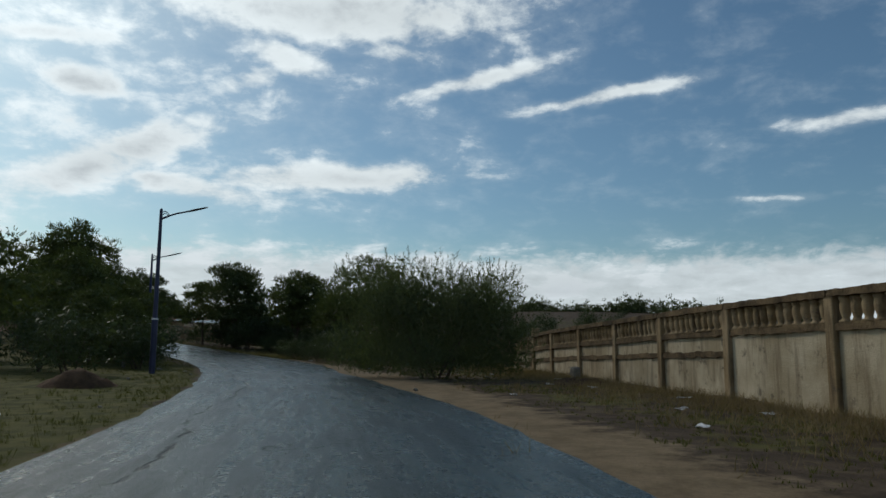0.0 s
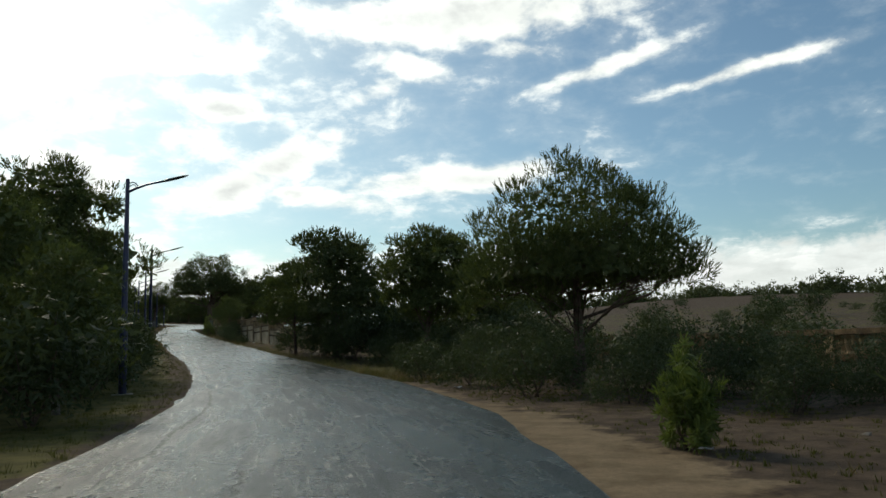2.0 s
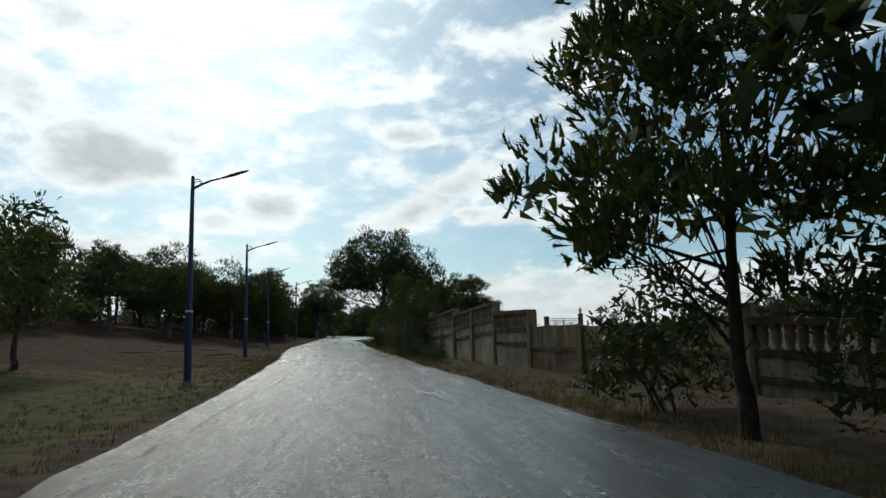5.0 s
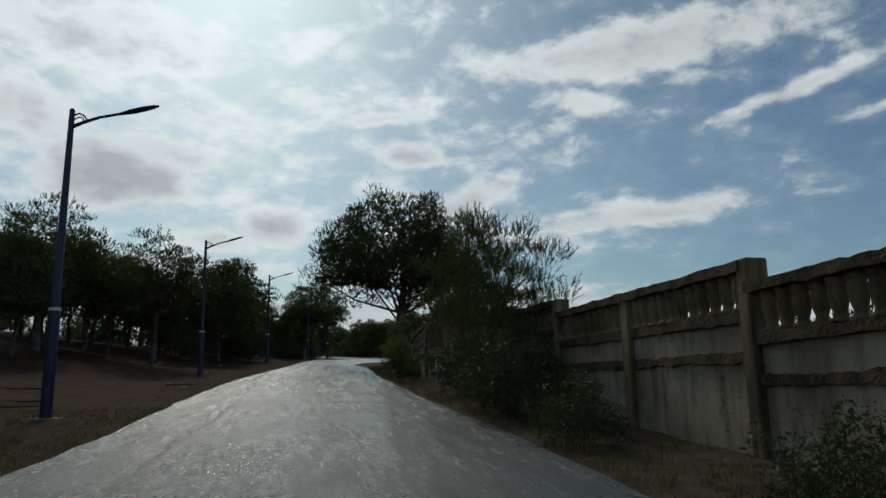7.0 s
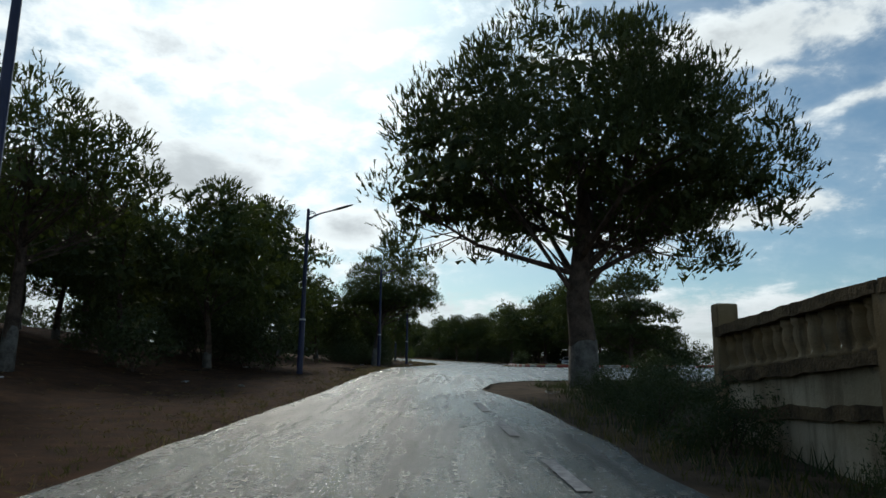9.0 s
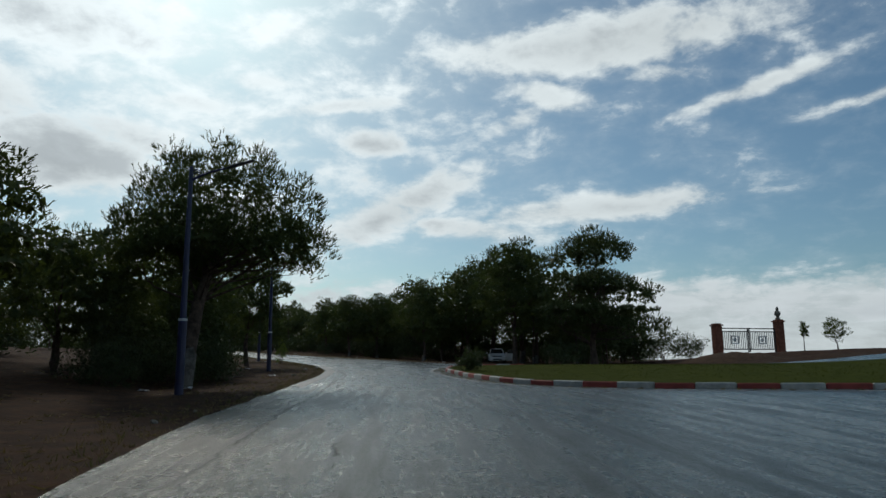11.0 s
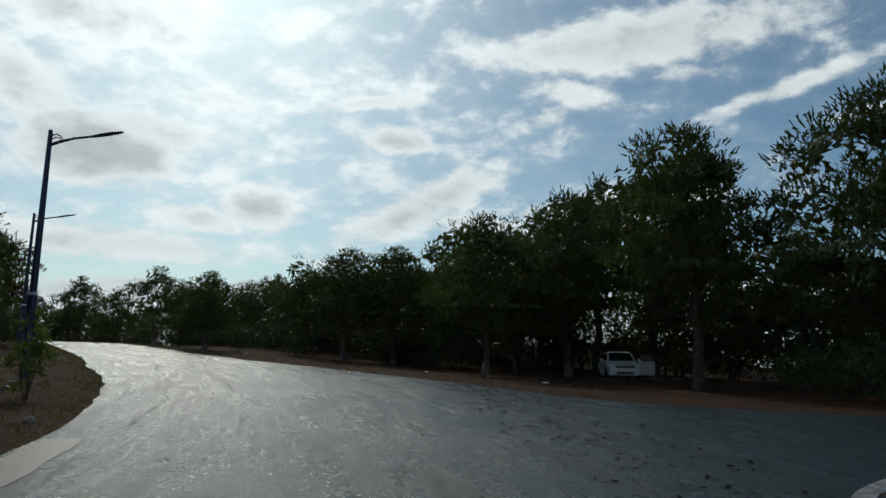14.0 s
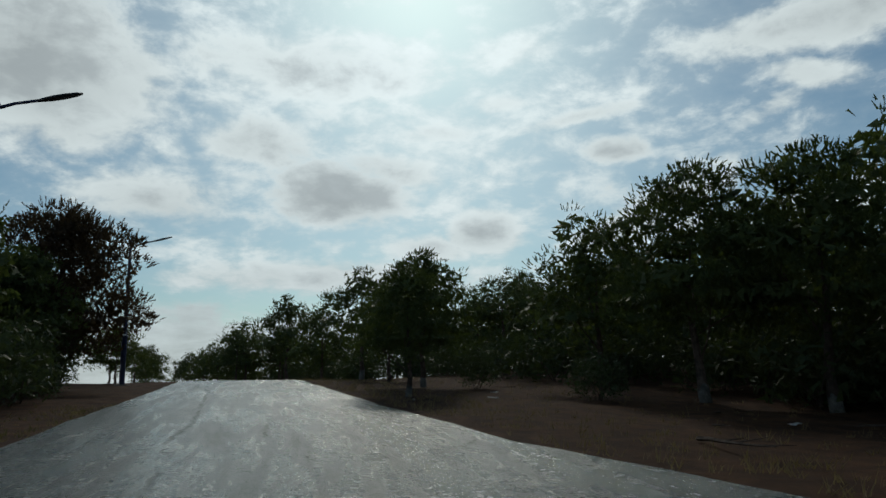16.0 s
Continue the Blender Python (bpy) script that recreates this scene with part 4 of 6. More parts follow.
def tree(name, seed, H, R, low, style, mat, label, category="tree", clumps=500, per=20, trunk_r=0.2, whitewash=0.0, leaf=(0.12, 0.018), lean=(0.0, 0.0), group="", fill_in=2.0, card=0.2, shoot=0.32, shell=0.72, twigs=True, slim=0.24, brush=0.0, needles=6, thick=0.06, knot=0.14, core=4.0, bough=0.4):
    """A tree with a bent, tapered trunk, limbs that reach its clumps, and a crown of many small blades.
    style: umbrella, layered, round, shrub or airy. The pines carry clumps of shoots: clumps knots, per shoots on each, needles on each shoot;
    knot: a knot's size against the crown's radius. card: size in metres of the blades deep inside.
    core, bough: number for each clump, and length, of the old boughs at the heart."""
    rng = np.random.default_rng(seed)
    rnd = random.Random(seed)
    t = thing(name, Matrix(), label, category, group)
    D_ = H - low
    lx, ly = lean
    lobes, domes = [], []
    if style == "umbrella":
        domes.append((0, 0, low, D_, R * 0.97))
        for k in range(6):
            a, q = 2 * math.pi * k / 6 + rnd.uniform(-0.4, 0.4), rnd.uniform(0.50, 0.66)
            domes.append((R * q * math.cos(a), R * q * math.sin(a), low + D_ * rnd.uniform(-0.05, 0.18), D_ * rnd.uniform(0.42, 0.58), R * rnd.uniform(0.36, 0.46)))
    elif style == "layered":
        for u, cx, cy, w in ((0.0, 0.25, 0, 0.70), (0.05, -0.35, 0.3, 0.55), (0.10, -0.2, -0.4, 0.58), (0.30, 0.38, 0.1, 0.50), (0.34, -0.40, -0.05, 0.48), (0.42, 0.0, 0.32, 0.50), (0.40, 0.05, -0.36, 0.50),
                             (0.64, 0.16, -0.10, 0.46), (0.62, -0.24, 0.08, 0.44), (0.76, 0.0, 0.0, 0.40)):
            domes.append((R * cx + rnd.uniform(-0.3, 0.3), R * cy + rnd.uniform(-0.3, 0.3), low + D_ * u, D_ * rnd.uniform(0.24, 0.32), R * w))
    elif style == "round":
        for k in range(13):
            u = (k + 0.5) / 13
            wide = math.sin(math.pi * min(0.24 + 0.74 * u, 1.0)) ** 0.6
            a, q = 2.4 * k + rnd.uniform(-0.3, 0.3), rnd.uniform(0.42, 0.62) * wide
            r = R * rnd.uniform(0.34, 0.46)
            domes.append((R * q * math.cos(a), R * q * math.sin(a), low + (D_ - r * 0.9) * (u * 0.98), r * rnd.uniform(0.85, 1.2), r))
        domes.append((0, 0, low + D_ * 0.12, D_ * 0.72, R * 0.66))
        domes.append((0, 0, low + D_ * 0.5, D_ * 0.5, R * 0.40))
    elif style == "airy":
        for k in range(18):
            u = (k + 0.5) / 18
            wide = math.sin(math.pi * min(0.18 + 0.80 * u, 1.0)) ** 0.6
            a, q = 2.4 * k + rnd.uniform(-0.3, 0.3), rnd.uniform(0.45, 0.72) * wide
            lobes.append((R * q * math.cos(a) + lx, R * q * math.sin(a) + ly, low + D_ * (0.10 + 0.74 * u), R * rnd.uniform(0.28, 0.38), D_ * rnd.uniform(0.10, 0.15)))
        lobes.append((lx, ly, low + D_ * 0.45, R * 0.62, D_ * 0.36))
    else:
        for k in range(14):
            a, q = 2.4 * k + rnd.uniform(-0.3, 0.3), rnd.uniform(0.30, 0.68)
            lobes.append((R * q * math.cos(a) + lx, R * q * math.sin(a) + ly, H * rnd.uniform(0.14, 0.66) * (1.15 - 0.4 * q), R * rnd.uniform(0.26, 0.38), H * rnd.uniform(0.16, 0.26)))
        lobes.append((lx, ly, H * 0.62, R * 0.42, H * 0.34))
        lobes.append((lx, ly, H * 0.26, R * 0.66, H * 0.25))
        lobes.append((lx, ly, H * 0.44, R * 0.72, H * 0.16))
    if brush:
        lobes += [(-R * 0.62, 0, H * 0.72, R * 0.32, H * 0.22), (-R * 0.3, R * 0.2, H * 0.8, R * 0.3, H * 0.18), (R * 0.45, 0, H * 0.70, R * 0.34, H * 0.2), (-R * 0.6, 0, H * 0.25, R * 0.36, H * 0.26), (R * 0.6, 0, H * 0.25, R * 0.36, H * 0.26), (0, 0, H * 0.46, R * 0.82, H * 0.42), (0, 0, H * 0.46, R * 0.9, H * 0.3)]
    if brush:
        lobes += [(R * cx, R * cy, H * 0.13, R * 0.42, H * 0.13) for cx, cy in ((-0.55, 0), (-0.2, -0.4), (0.2, 0.4), (0.0, -0.55), (0.5, -0.2), (0.55, 0.3), (-0.45, 0.4))]
    if domes:
        domes = [(a + lx, b + ly, c, d, e) for a, b, c, d, e in domes]
        P, D = dome_points(rng, domes, clumps, shell, 0.94)
        ends, out = knots(rng, P, D, per, knot * R)
        V = sprigs(rng, ends, out, needles, shoot, thick, leaf, 0.55)
        inner, face = knots(rng, P - D * knot * R * 0.3, D, int(fill_in), knot * R * 0.7)
        heart, across = dome_points(rng, domes, int(clumps * core), 1.0, 0.8)
        heart[:, 2] = np.maximum(heart[:, 2], low + 0.3 * D_)
    else:
        flip = 0.3 if style == "airy" else 0.2
        P, D = crown_points(rng, lobes, clumps, 0.2 if style == "airy" else 0.55, 0.98, flip)
        inner, face = crown_points(rng, lobes, int(clumps * fill_in), 0.4, 0.88, flip)
        heart, across = crown_points(rng, lobes, max(int(clumps * core), 1), 0.3, 0.75, flip)
        floor_z = 0.06 if style == "shrub" else low * 0.8
        P[:, 2], inner[:, 2] = np.maximum(P[:, 2], floor_z), np.maximum(inner[:, 2], floor_z)
        if style == "airy":
            V = sprigs(rng, *knots(rng, P, D, per, knot * R), needles, shoot, thick, leaf, 0.75)
        else:
            V = shoots(rng, P, D, per, brush, leaf, 0.9) if brush else puffs(rng, P, D, per, 0.08 * R + 0.05, leaf, 0.35)
    # grown to the height and spread that the tree has
    z_top = np.percentile(V[:, 2], 99.2 if domes or brush or style == "airy" else 97.5)
    wide = np.percentile(np.hypot(V[:, 0] - lx, V[:, 1] - ly), 99.0)
    foot = low if domes else 0.0
    fit = np.array([R / wide, R / wide, (H - foot) / (z_top - foot)])
    pin = np.array([lx, ly, foot])
    V, P, inner = [pin + (q - pin) * fit for q in (V, P, inner)]
    if fill_in:
        m = len(inner)
        # deeper leaves, lying across the way out, close the crown
        face = unit(face + rng.normal(0, 0.45, (m, 3)))
        d = unit(np.cross(face, rng.normal(0, 1, (m, 3))))
        side = np.cross(face, d)
        ln = card * rng.uniform(0.6, 1.3, (m, 1))
        V = np.vstack([V, blades(inner - d * ln * 0.4, d, side, ln, ln * slim)])
    if core:
        # the dark heart of the crown: broad boughs of old needles, well behind the fine ones
        m = len(heart)
        across = unit(across + rng.normal(0, 0.5, (m, 3)))
        d = unit(np.cross(across, rng.normal(0, 1, (m, 3))))
        ln = bough * rng.uniform(0.6, 1.2, (m, 1))
        V = np.vstack([V, blades(pin + (heart - pin) * fit - d * ln * 0.4, d, np.cross(across, d), ln, ln * 0.5)])
    F = np.arange(len(V)).reshape(-1, 3)
    part("crown", (V, F.tolist()), mat, t)
    TV, TF = [], []
    head = Vector((lx * 0.8, ly * 0.8, low + D_ * 0.62))
    fork = None
    if style == "shrub":
        for s_ in range(7 if twigs else 4):
            a = rnd.uniform(0, 6.28)
            e = Vector((R * 0.45 * math.cos(a) + lx, R * 0.45 * math.sin(a) + ly, H * 0.62))
            b0 = Vector((rnd.uniform(-0.12, 0.12) * R, rnd.uniform(-0.12, 0.12) * R, -0.15))
            tube(TV, TF, [b0, b0.lerp(e, 0.35) + Vector((rnd.uniform(-0.1, 0.1), rnd.uniform(-0.1, 0.1), 0.1)), b0.lerp(e, 0.7), e], [trunk_r, trunk_r * 0.75, trunk_r * 0.5, trunk_r * 0.2], 5)
    else:
        fork = Vector((lx * 0.4 + rnd.uniform(-0.12, 0.12), ly * 0.4 + rnd.uniform(-0.12, 0.12), low * rnd.uniform(0.85, 1.0)))
        bend = Vector((fork.x * 0.3 + rnd.uniform(-0.1, 0.1), fork.y * 0.3 + rnd.uniform(-0.1, 0.1), low * 0.45))
        pts = [(0, 0, -0.3), (0, 0, 0.05), bend, fork, fork.lerp(head, 0.5) + Vector((rnd.uniform(-0.2, 0.2), rnd.uniform(-0.2, 0.2), 0)), head]
        tube(TV, TF, pts, [trunk_r * 1.3, trunk_r * 1.12, trunk_r, trunk_r * 0.85, trunk_r * 0.5, trunk_r * 0.15], 10 if twigs else 7)
    n_limb = {"umbrella": 26, "layered": 22, "round": 16, "airy": 22, "shrub": 10}[style] if twigs else 5
    order = rng.permutation(clumps)
    limb_parts = []
    for k in range(n_limb):
        e = Vector(P[order[k]])
        LV, LF = [], []
        b0 = fork.lerp(head, rnd.random() ** 1.6 * 0.8) if fork is not None else Vector((rnd.uniform(-0.2, 0.2), rnd.uniform(-0.2, 0.2), 0.05))
        span = (e - b0).length
        mid_p = b0.lerp(e, 0.5) + Vector((rnd.uniform(-0.1, 0.1) * span, rnd.uniform(-0.1, 0.1) * span, -0.06 * span))
        third = b0.lerp(e, 0.8) + Vector((rnd.uniform(-0.05, 0.05) * span, rnd.uniform(-0.05, 0.05) * span, -0.05 * span))
        r0 = trunk_r * rnd.uniform(0.10, 0.30)
        tube(LV, LF, [b0, mid_p, third, e], [r0, r0 * 0.6, r0 * 0.35, r0 * 0.1], 5 if twigs else 4)
        if twigs:
            gap = np.linalg.norm(P - np.array(third), axis=1)
            for i in np.argsort(gap)[2:2 + (14 if style in ("umbrella", "layered") else 8) * 3:3]:
                c0 = mid_p.lerp(third, rnd.uniform(0.1, 1.0))
                q = Vector(P[i])
                tube(LV, LF, [c0, c0.lerp(q, 0.5) + Vector((0, 0, -0.05)), q], [r0 * 0.28, r0 * 0.18, r0 * 0.07], 3)
        limb_parts.append((LV, LF))
    if group or style == "shrub":
        for LV, LF in limb_parts:
            n0 = len(TV)
            TV += LV
            TF += [tuple(i + n0 for i in f) for f in LF]
        part("trunk", (TV, TF), BARK, t)
    else:
        part("trunk", (TV, TF), BARK, t, smooth=True)
        for shape in limb_parts:
            part("limb", shape, BARK, t)
    if whitewash and style != "shrub":
        WV, WF = [], []
        u = min(whitewash / max(bend.z, 0.1), 1.0)
        end = Vector((bend.x * u, bend.y * u, 0.05 + (bend.z - 0.05) * u))
        tube(WV, WF, [(0, 0, -0.3), (0, 0, 0.05), end], [trunk_r * 1.3 + 0.012, trunk_r * 1.12 + 0.012, trunk_r * (1.12 - 0.12 * u) + 0.012], 10)
        for v in WV[-10:]:
            v.z += rnd.uniform(-0.2, 0.12)
        part("painted_band", (WV, WF), WHITEWASH, t, "whitewashed foot of the trunk", True)
    return t


def stand(t, x, y, turn=0.0, scale=1.0, sink=0.0, fresh=False):
    m = pose(x, y, lie1(x, y) - sink, 0, 0, turn) @ Matrix.Diagonal((scale, scale, scale, 1))
    if fresh:
        t.matrix_world = m
        return t
    return copy_thing(t, m)


# the ones that stand alone
stand(tree("pine_tree", 103, 8.6, 4.3, 1.0, "round", PINE, "tall bushy pine overhanging the grassy verge", "pine", 330, 22, 0.2, leaf=(0.11, 0.018), fill_in=8, thick=0.035, core=8, bough=0.45, card=0.28, slim=0.36, shoot=0.22, needles=6), -24.9, 47.2, 60, fresh=True)
stand(tree("acacia_bush", 3, 3.95, 4.2, 0.3, "shrub", ACACIA, "tall wild acacia bush with narrow leaves, by the sandy verge", "bush", 3300, 22, 0.035, core=0.6, bough=0.26, leaf=(0.12, 0.013), fill_in=9, card=0.16, slim=0.18, brush=0.3), -0.3, 23.7, 0, fresh=True).scale = (0.86, 0.46, 1.0)
stand(tree("umbrella_pine", 5, 6.0, 3.35, 1.3, "umbrella", PINE, "umbrella pine with a low forked crown behind roadside shrubs", "pine", 400, 22, 0.17, leaf=(0.11, 0.012), fill_in=6, thick=0.028, core=7, bough=0.3, card=0.2, slim=0.32, shoot=0.20, needles=8, shell=0.7), -4.5, 41.5, 0, fresh=True)
stand(tree("pine_tree", 8, 6.0, 3.15, 1.2, "round", PINE, "bushy pine with a pale crooked trunk at the road edge", "pine", 340, 24, 0.15, leaf=(0.10, 0.015), fill_in=8, thick=0.045, core=7, bough=0.32, card=0.22, slim=0.34, shoot=0.19, needles=6, lean=(1.0, 0.1)), -11.4, 53.0, 0, fresh=True)
stand(tree("pine_tree", 12, 7.0, 3.9, 0.5, "round", PINE_DARK, "broad dark pine leaning over the garden wall", "pine", 320, 24, 0.2, leaf=(0.11, 0.016), fill_in=8, thick=0.05, core=8, bough=0.4, card=0.25, slim=0.34, shoot=0.21, needles=6), -17.6, 60.2, 0, fresh=True)
stand(tree("pine_tree", 17, 5.6, 2.5, 0.9, "round", PINE, "small pale green pine beside the garden wall", "pine", 170, 20, 0.1, leaf=(0.11, 0.018), fill_in=6, thick=0.05, core=5, bough=0.3, card=0.22, slim=0.36, shoot=0.2, needles=5), -21.4, 63.6, 0, fresh=True)
stand(tree("young_pine", 21, 4.3, 1.85, 0.3, "airy", PINE, "young pine with feathery upright branches by the wall", "pine", 330, 9, 0.06, leaf=(0.12, 0.008), fill_in=0.0, shoot=0.24, needles=12, thick=0.016, knot=0.13, core=0.0), -39.8, 90.5, 0, fresh=True)
stand(tree("umbrella_pine", 26, 10.1, 5.9, 2.7, "umbrella", PINE_DARK, "large umbrella pine with a whitewashed trunk at the road corner", "pine", 560, 28, 0.36, 1.5, leaf=(0.12, 0.016), fill_in=9, thick=0.048, core=6, bough=0.42, card=0.3, slim=0.36, shoot=0.22, needles=6, knot=0.115), -54.1, 112.5, 0, fresh=True)
stand(tree("umbrella_pine", 31, 7.5, 3.5, 2.5, "umbrella", PINE, "umbrella pine with whitewashed trunk behind a street lamp", "pine", 380, 28, 0.22, 1.5, leaf=(0.11, 0.016), fill_in=6, thick=0.03, core=5, bough=0.3, card=0.22, slim=0.34, shoot=0.16, needles=7, lean=(0.1, 1.2)), -75.0, 131.4, 0, fresh=True)
stand(tree("pine_tree", 35, 10.9, 5.8, 1.5, "layered", PINE_DARK, "tall dark pine in flat layers at the edge of the wood", "pine", 360, 18, 0.28, leaf=(0.15, 0.03), fill_in=10, thick=0.065, core=8, bough=0.5, card=0.36, slim=0.36, shoot=0.28, needles=4, knot=0.11), -70.4, 172.0, 0, fresh=True)
stand(tree("pine_tree", 38, 10.4, 3.9, 2.0, "round", PINE, "tall thin-topped pine in the wood", "pine", 260, 16, 0.22, leaf=(0.15, 0.03), fill_in=9, thick=0.06, core=6, bough=0.45, card=0.34, slim=0.36, shoot=0.28, needles=4), -77.6, 174.2, 0, fresh=True)
stand(tree("rusty_tree", 41, 6.3, 3.3, 0.5, "round", RUSTY, "small tree with rusty brown foliage beside the road", "tree", 330, 24, 0.13, leaf=(0.10, 0.018), fill_in=8, thick=0.045, core=5, bough=0.3, card=0.22, slim=0.34, shoot=0.18, needles=5), -115.2, 170.6, 0, fresh=True)
stand(tree("pine_tree", 45, 5.9, 2.45, 1.4, "round", PINE, "rounded pine standing on a bare brown verge", "pine", 220, 22, 0.13, leaf=(0.10, 0.016), fill_in=8, thick=0.045, core=5, bough=0.3, card=0.22, slim=0.34, shoot=0.18, needles=5), -85.6, 148.1, 0, fresh=True)

# kinds that repeat
wood_a = tree("pine_tree", 51, 8.2, 3.6, 1.7, "round", PINE_DARK, "dark pine with a pale trunk in the wood", "pine", 105, 11, 0.17, 1.0, leaf=(0.14, 0.03), group="pines of the wood", fill_in=9, needles=1, thick=0.055, core=9, bough=0.5, card=0.34, slim=0.36, shoot=0.24, knot=0.17, twigs=False)
wood_b = tree("pine_tree", 57, 8.6, 3.7, 2.9, "umbrella", PINE_DARK, "flat-topped pine with bare lower trunk", "pine", 105, 11, 0.17, 1.0, leaf=(0.14, 0.03), group="pines of the wood", fill_in=9, needles=1, thick=0.055, core=9, bough=0.5, card=0.34, slim=0.36, shoot=0.24, knot=0.17, twigs=False)
wood_c = tree("pine_tree", 63, 7.4, 3.6, 0.7, "round", PINE, "bushy low pine among other pines", "pine", 105, 11, 0.15, leaf=(0.14, 0.03), group="pines of the wood", fill_in=9, needles=1, thick=0.055, core=9, bough=0.5, card=0.34, slim=0.36, shoot=0.24, knot=0.17, twigs=False)
wood_d = tree("pine_tree", 66, 7.2, 4.2, 0.3, "round", PINE_DARK, "dense dark pine deep in the wood", "pine", 64, 5, 0.15, leaf=(0.2, 0.06), group="pines of the wood", fill_in=6, needles=0, thick=0.1, core=4, bough=0.8, card=0.6, slim=0.42, shoot=0.36, knot=0.19, twigs=False)
near_pine = tree("pine_tree", 67, 7.6, 3.4, 1.2, "round", PINE, "bushy pine with fine needles beside the road", "pine", 190, 15, 0.16, 1.0, leaf=(0.12, 0.028), group="pines by the road", fill_in=10, needles=2, thick=0.05, core=10, bough=0.42, card=0.26, slim=0.34, shoot=0.22, knot=0.15, twigs=False)
near_umbrella = tree("pine_tree", 68, 7.4, 3.3, 2.6, "umbrella", PINE, "flat-topped pine with a bare pale trunk beside the road", "pine", 190, 15, 0.16, 1.0, leaf=(0.12, 0.026), group="pines by the road", fill_in=6, thick=0.05, core=5, bough=0.32, card=0.24, slim=0.32, shoot=0.22, needles=4, shell=0.65)
far_pine = tree("umbrella_pine", 69, 6.2, 4.8, 0.3, "umbrella", PINE_DARK, "umbrella pine on the far hillside", "pine", 54, 5, 0.22, leaf=(0.45, 0.14), group="far pines", fill_in=5, thick=0.2, core=4, bough=0.9, card=0.8, slim=0.45, shoot=0.5, needles=0, knot=0.2, twigs=False)
low_bush = tree("bush", 73, 1.9, 1.6, 0.2, "shrub", SHRUB, "dark evergreen bush beside the road", "bush", 240, 6, 0.03, core=0.8, bough=0.22, leaf=(0.075, 0.026), group="roadside bushes", fill_in=4.0, card=0.2, slim=0.3, twigs=False)
undergrowth = tree("bush", 76, 2.2, 2.3, 0.1, "shrub", SHRUB, "dark undergrowth shrub beneath the pines", "bush", 105, 4, 0.03, core=1.0, bough=0.36, leaf=(0.16, 0.05), group="undergrowth", fill_in=4.0, card=0.34, slim=0.3, twigs=False)
near_bush = tree("bush", 74, 1.9, 1.7, 0.2, "shrub", SHRUB, "dark leafy shrub in the ditch beside the road", "bush", 340, 12, 0.03, core=1.0, bough=0.15, leaf=(0.055, 0.022), group="roadside bushes", fill_in=6.0, card=0.14, slim=0.3, twigs=False)

# along the first bends: x, y, kind, scale, turn
PLACED = [(-20.4, 39.3, "n", 0.80, 20), (-30.0, 54.4, "n", 1.2, 120), (-27.6, 51.2, "n", 1.16, 300), (-34.5, 60.4, "n", 1.05, 200), (-18.5, 28.0, "c", 0.78, 250), (-27, 36, "c", 0.95, 310), (-33, 46, "c", 0.95, 10),
          (-12.6, 60.6, "c", 0.42, 60), (-34.5, 58, "c", 0.9, 5), (-37.5, 63.5, "c", 0.92, 66), (-41.5, 69, "c", 0.9, 160), (-22.5, 34, "n", 0.82, 45), (-16.5, 33.5, "n", 0.62, 130), (-13.9, 31.2, "n", 0.50, 10), (-14.8, 35.4, "n", 0.57, 80)]
# in the wood on the left, up to the corner
PLACED += [(-63.6, 102.8, "u", 0.92, 30), (-64.9, 97.2, "u", 1.05, 110), (-66.6, 110.8, "n", 1.06, 80), (-71.5, 117.5, "n", 1.24, 140), (-70.4, 101.2, "u", 1.05, 200), (-73, 109.3, "n", 1.0, 250), (-61.2, 93.6, "n", 0.84, 310),
           (-78.6, 126.4, "n", 1.1, 20), (-79.5, 130.8, "c", 0.85, 15), (-78.4, 135.0, "n", 0.62, 60), (-81.2, 138.2, "n", 0.92, 130), (-79.8, 136.9, "n", 0.55, 30), (-83.0, 142.0, "n", 0.72, 250), (-83.5, 134, "c", 0.9, 75), (-87, 139.5, "a", 0.85, 135), (-89.5, 144.5, "c", 0.82, 190), (-92.0, 154.6, "n", 0.72, 40), (-78.0, 131.6, "n", 0.62, 200)]
# the edge of the wood round the car and along the last climb
PLACED += [(-87.3, 176.8, "n", 1.26, 0), (-84.4, 181.2, "n", 1.56, 40), (-103.8, 175.9, "n", 0.62, 15), (-97.0, 179.8, "n", 1.04, 90), (-94.2, 180.6, "n", 1.1, 180), (-107.4, 180.2, "n", 0.82, 60), (-101.5, 182.5, "c", 1.05, 10), (-84.6, 189.5, "a", 1.8, 120),
           (-92.5, 186, "c", 1.54, 300), (-114.5, 185.2, "c", 0.88, 170), (-122, 190, "a", 0.98, 30), (-131, 194, "c", 1.04, 230), (-141, 198, "a", 1.14, 0), (-152, 201, "c", 1.22, 110),
           (-73.5, 180.5, "a", 1.1, 200), (-71.2, 180.5, "c", 0.7, 280), (-78.6, 185.5, "a", 1.28, 33), (-88.5, 190.5, "c", 1.8, 71), (-81.2, 189.2, "a", 1.95, 0)]
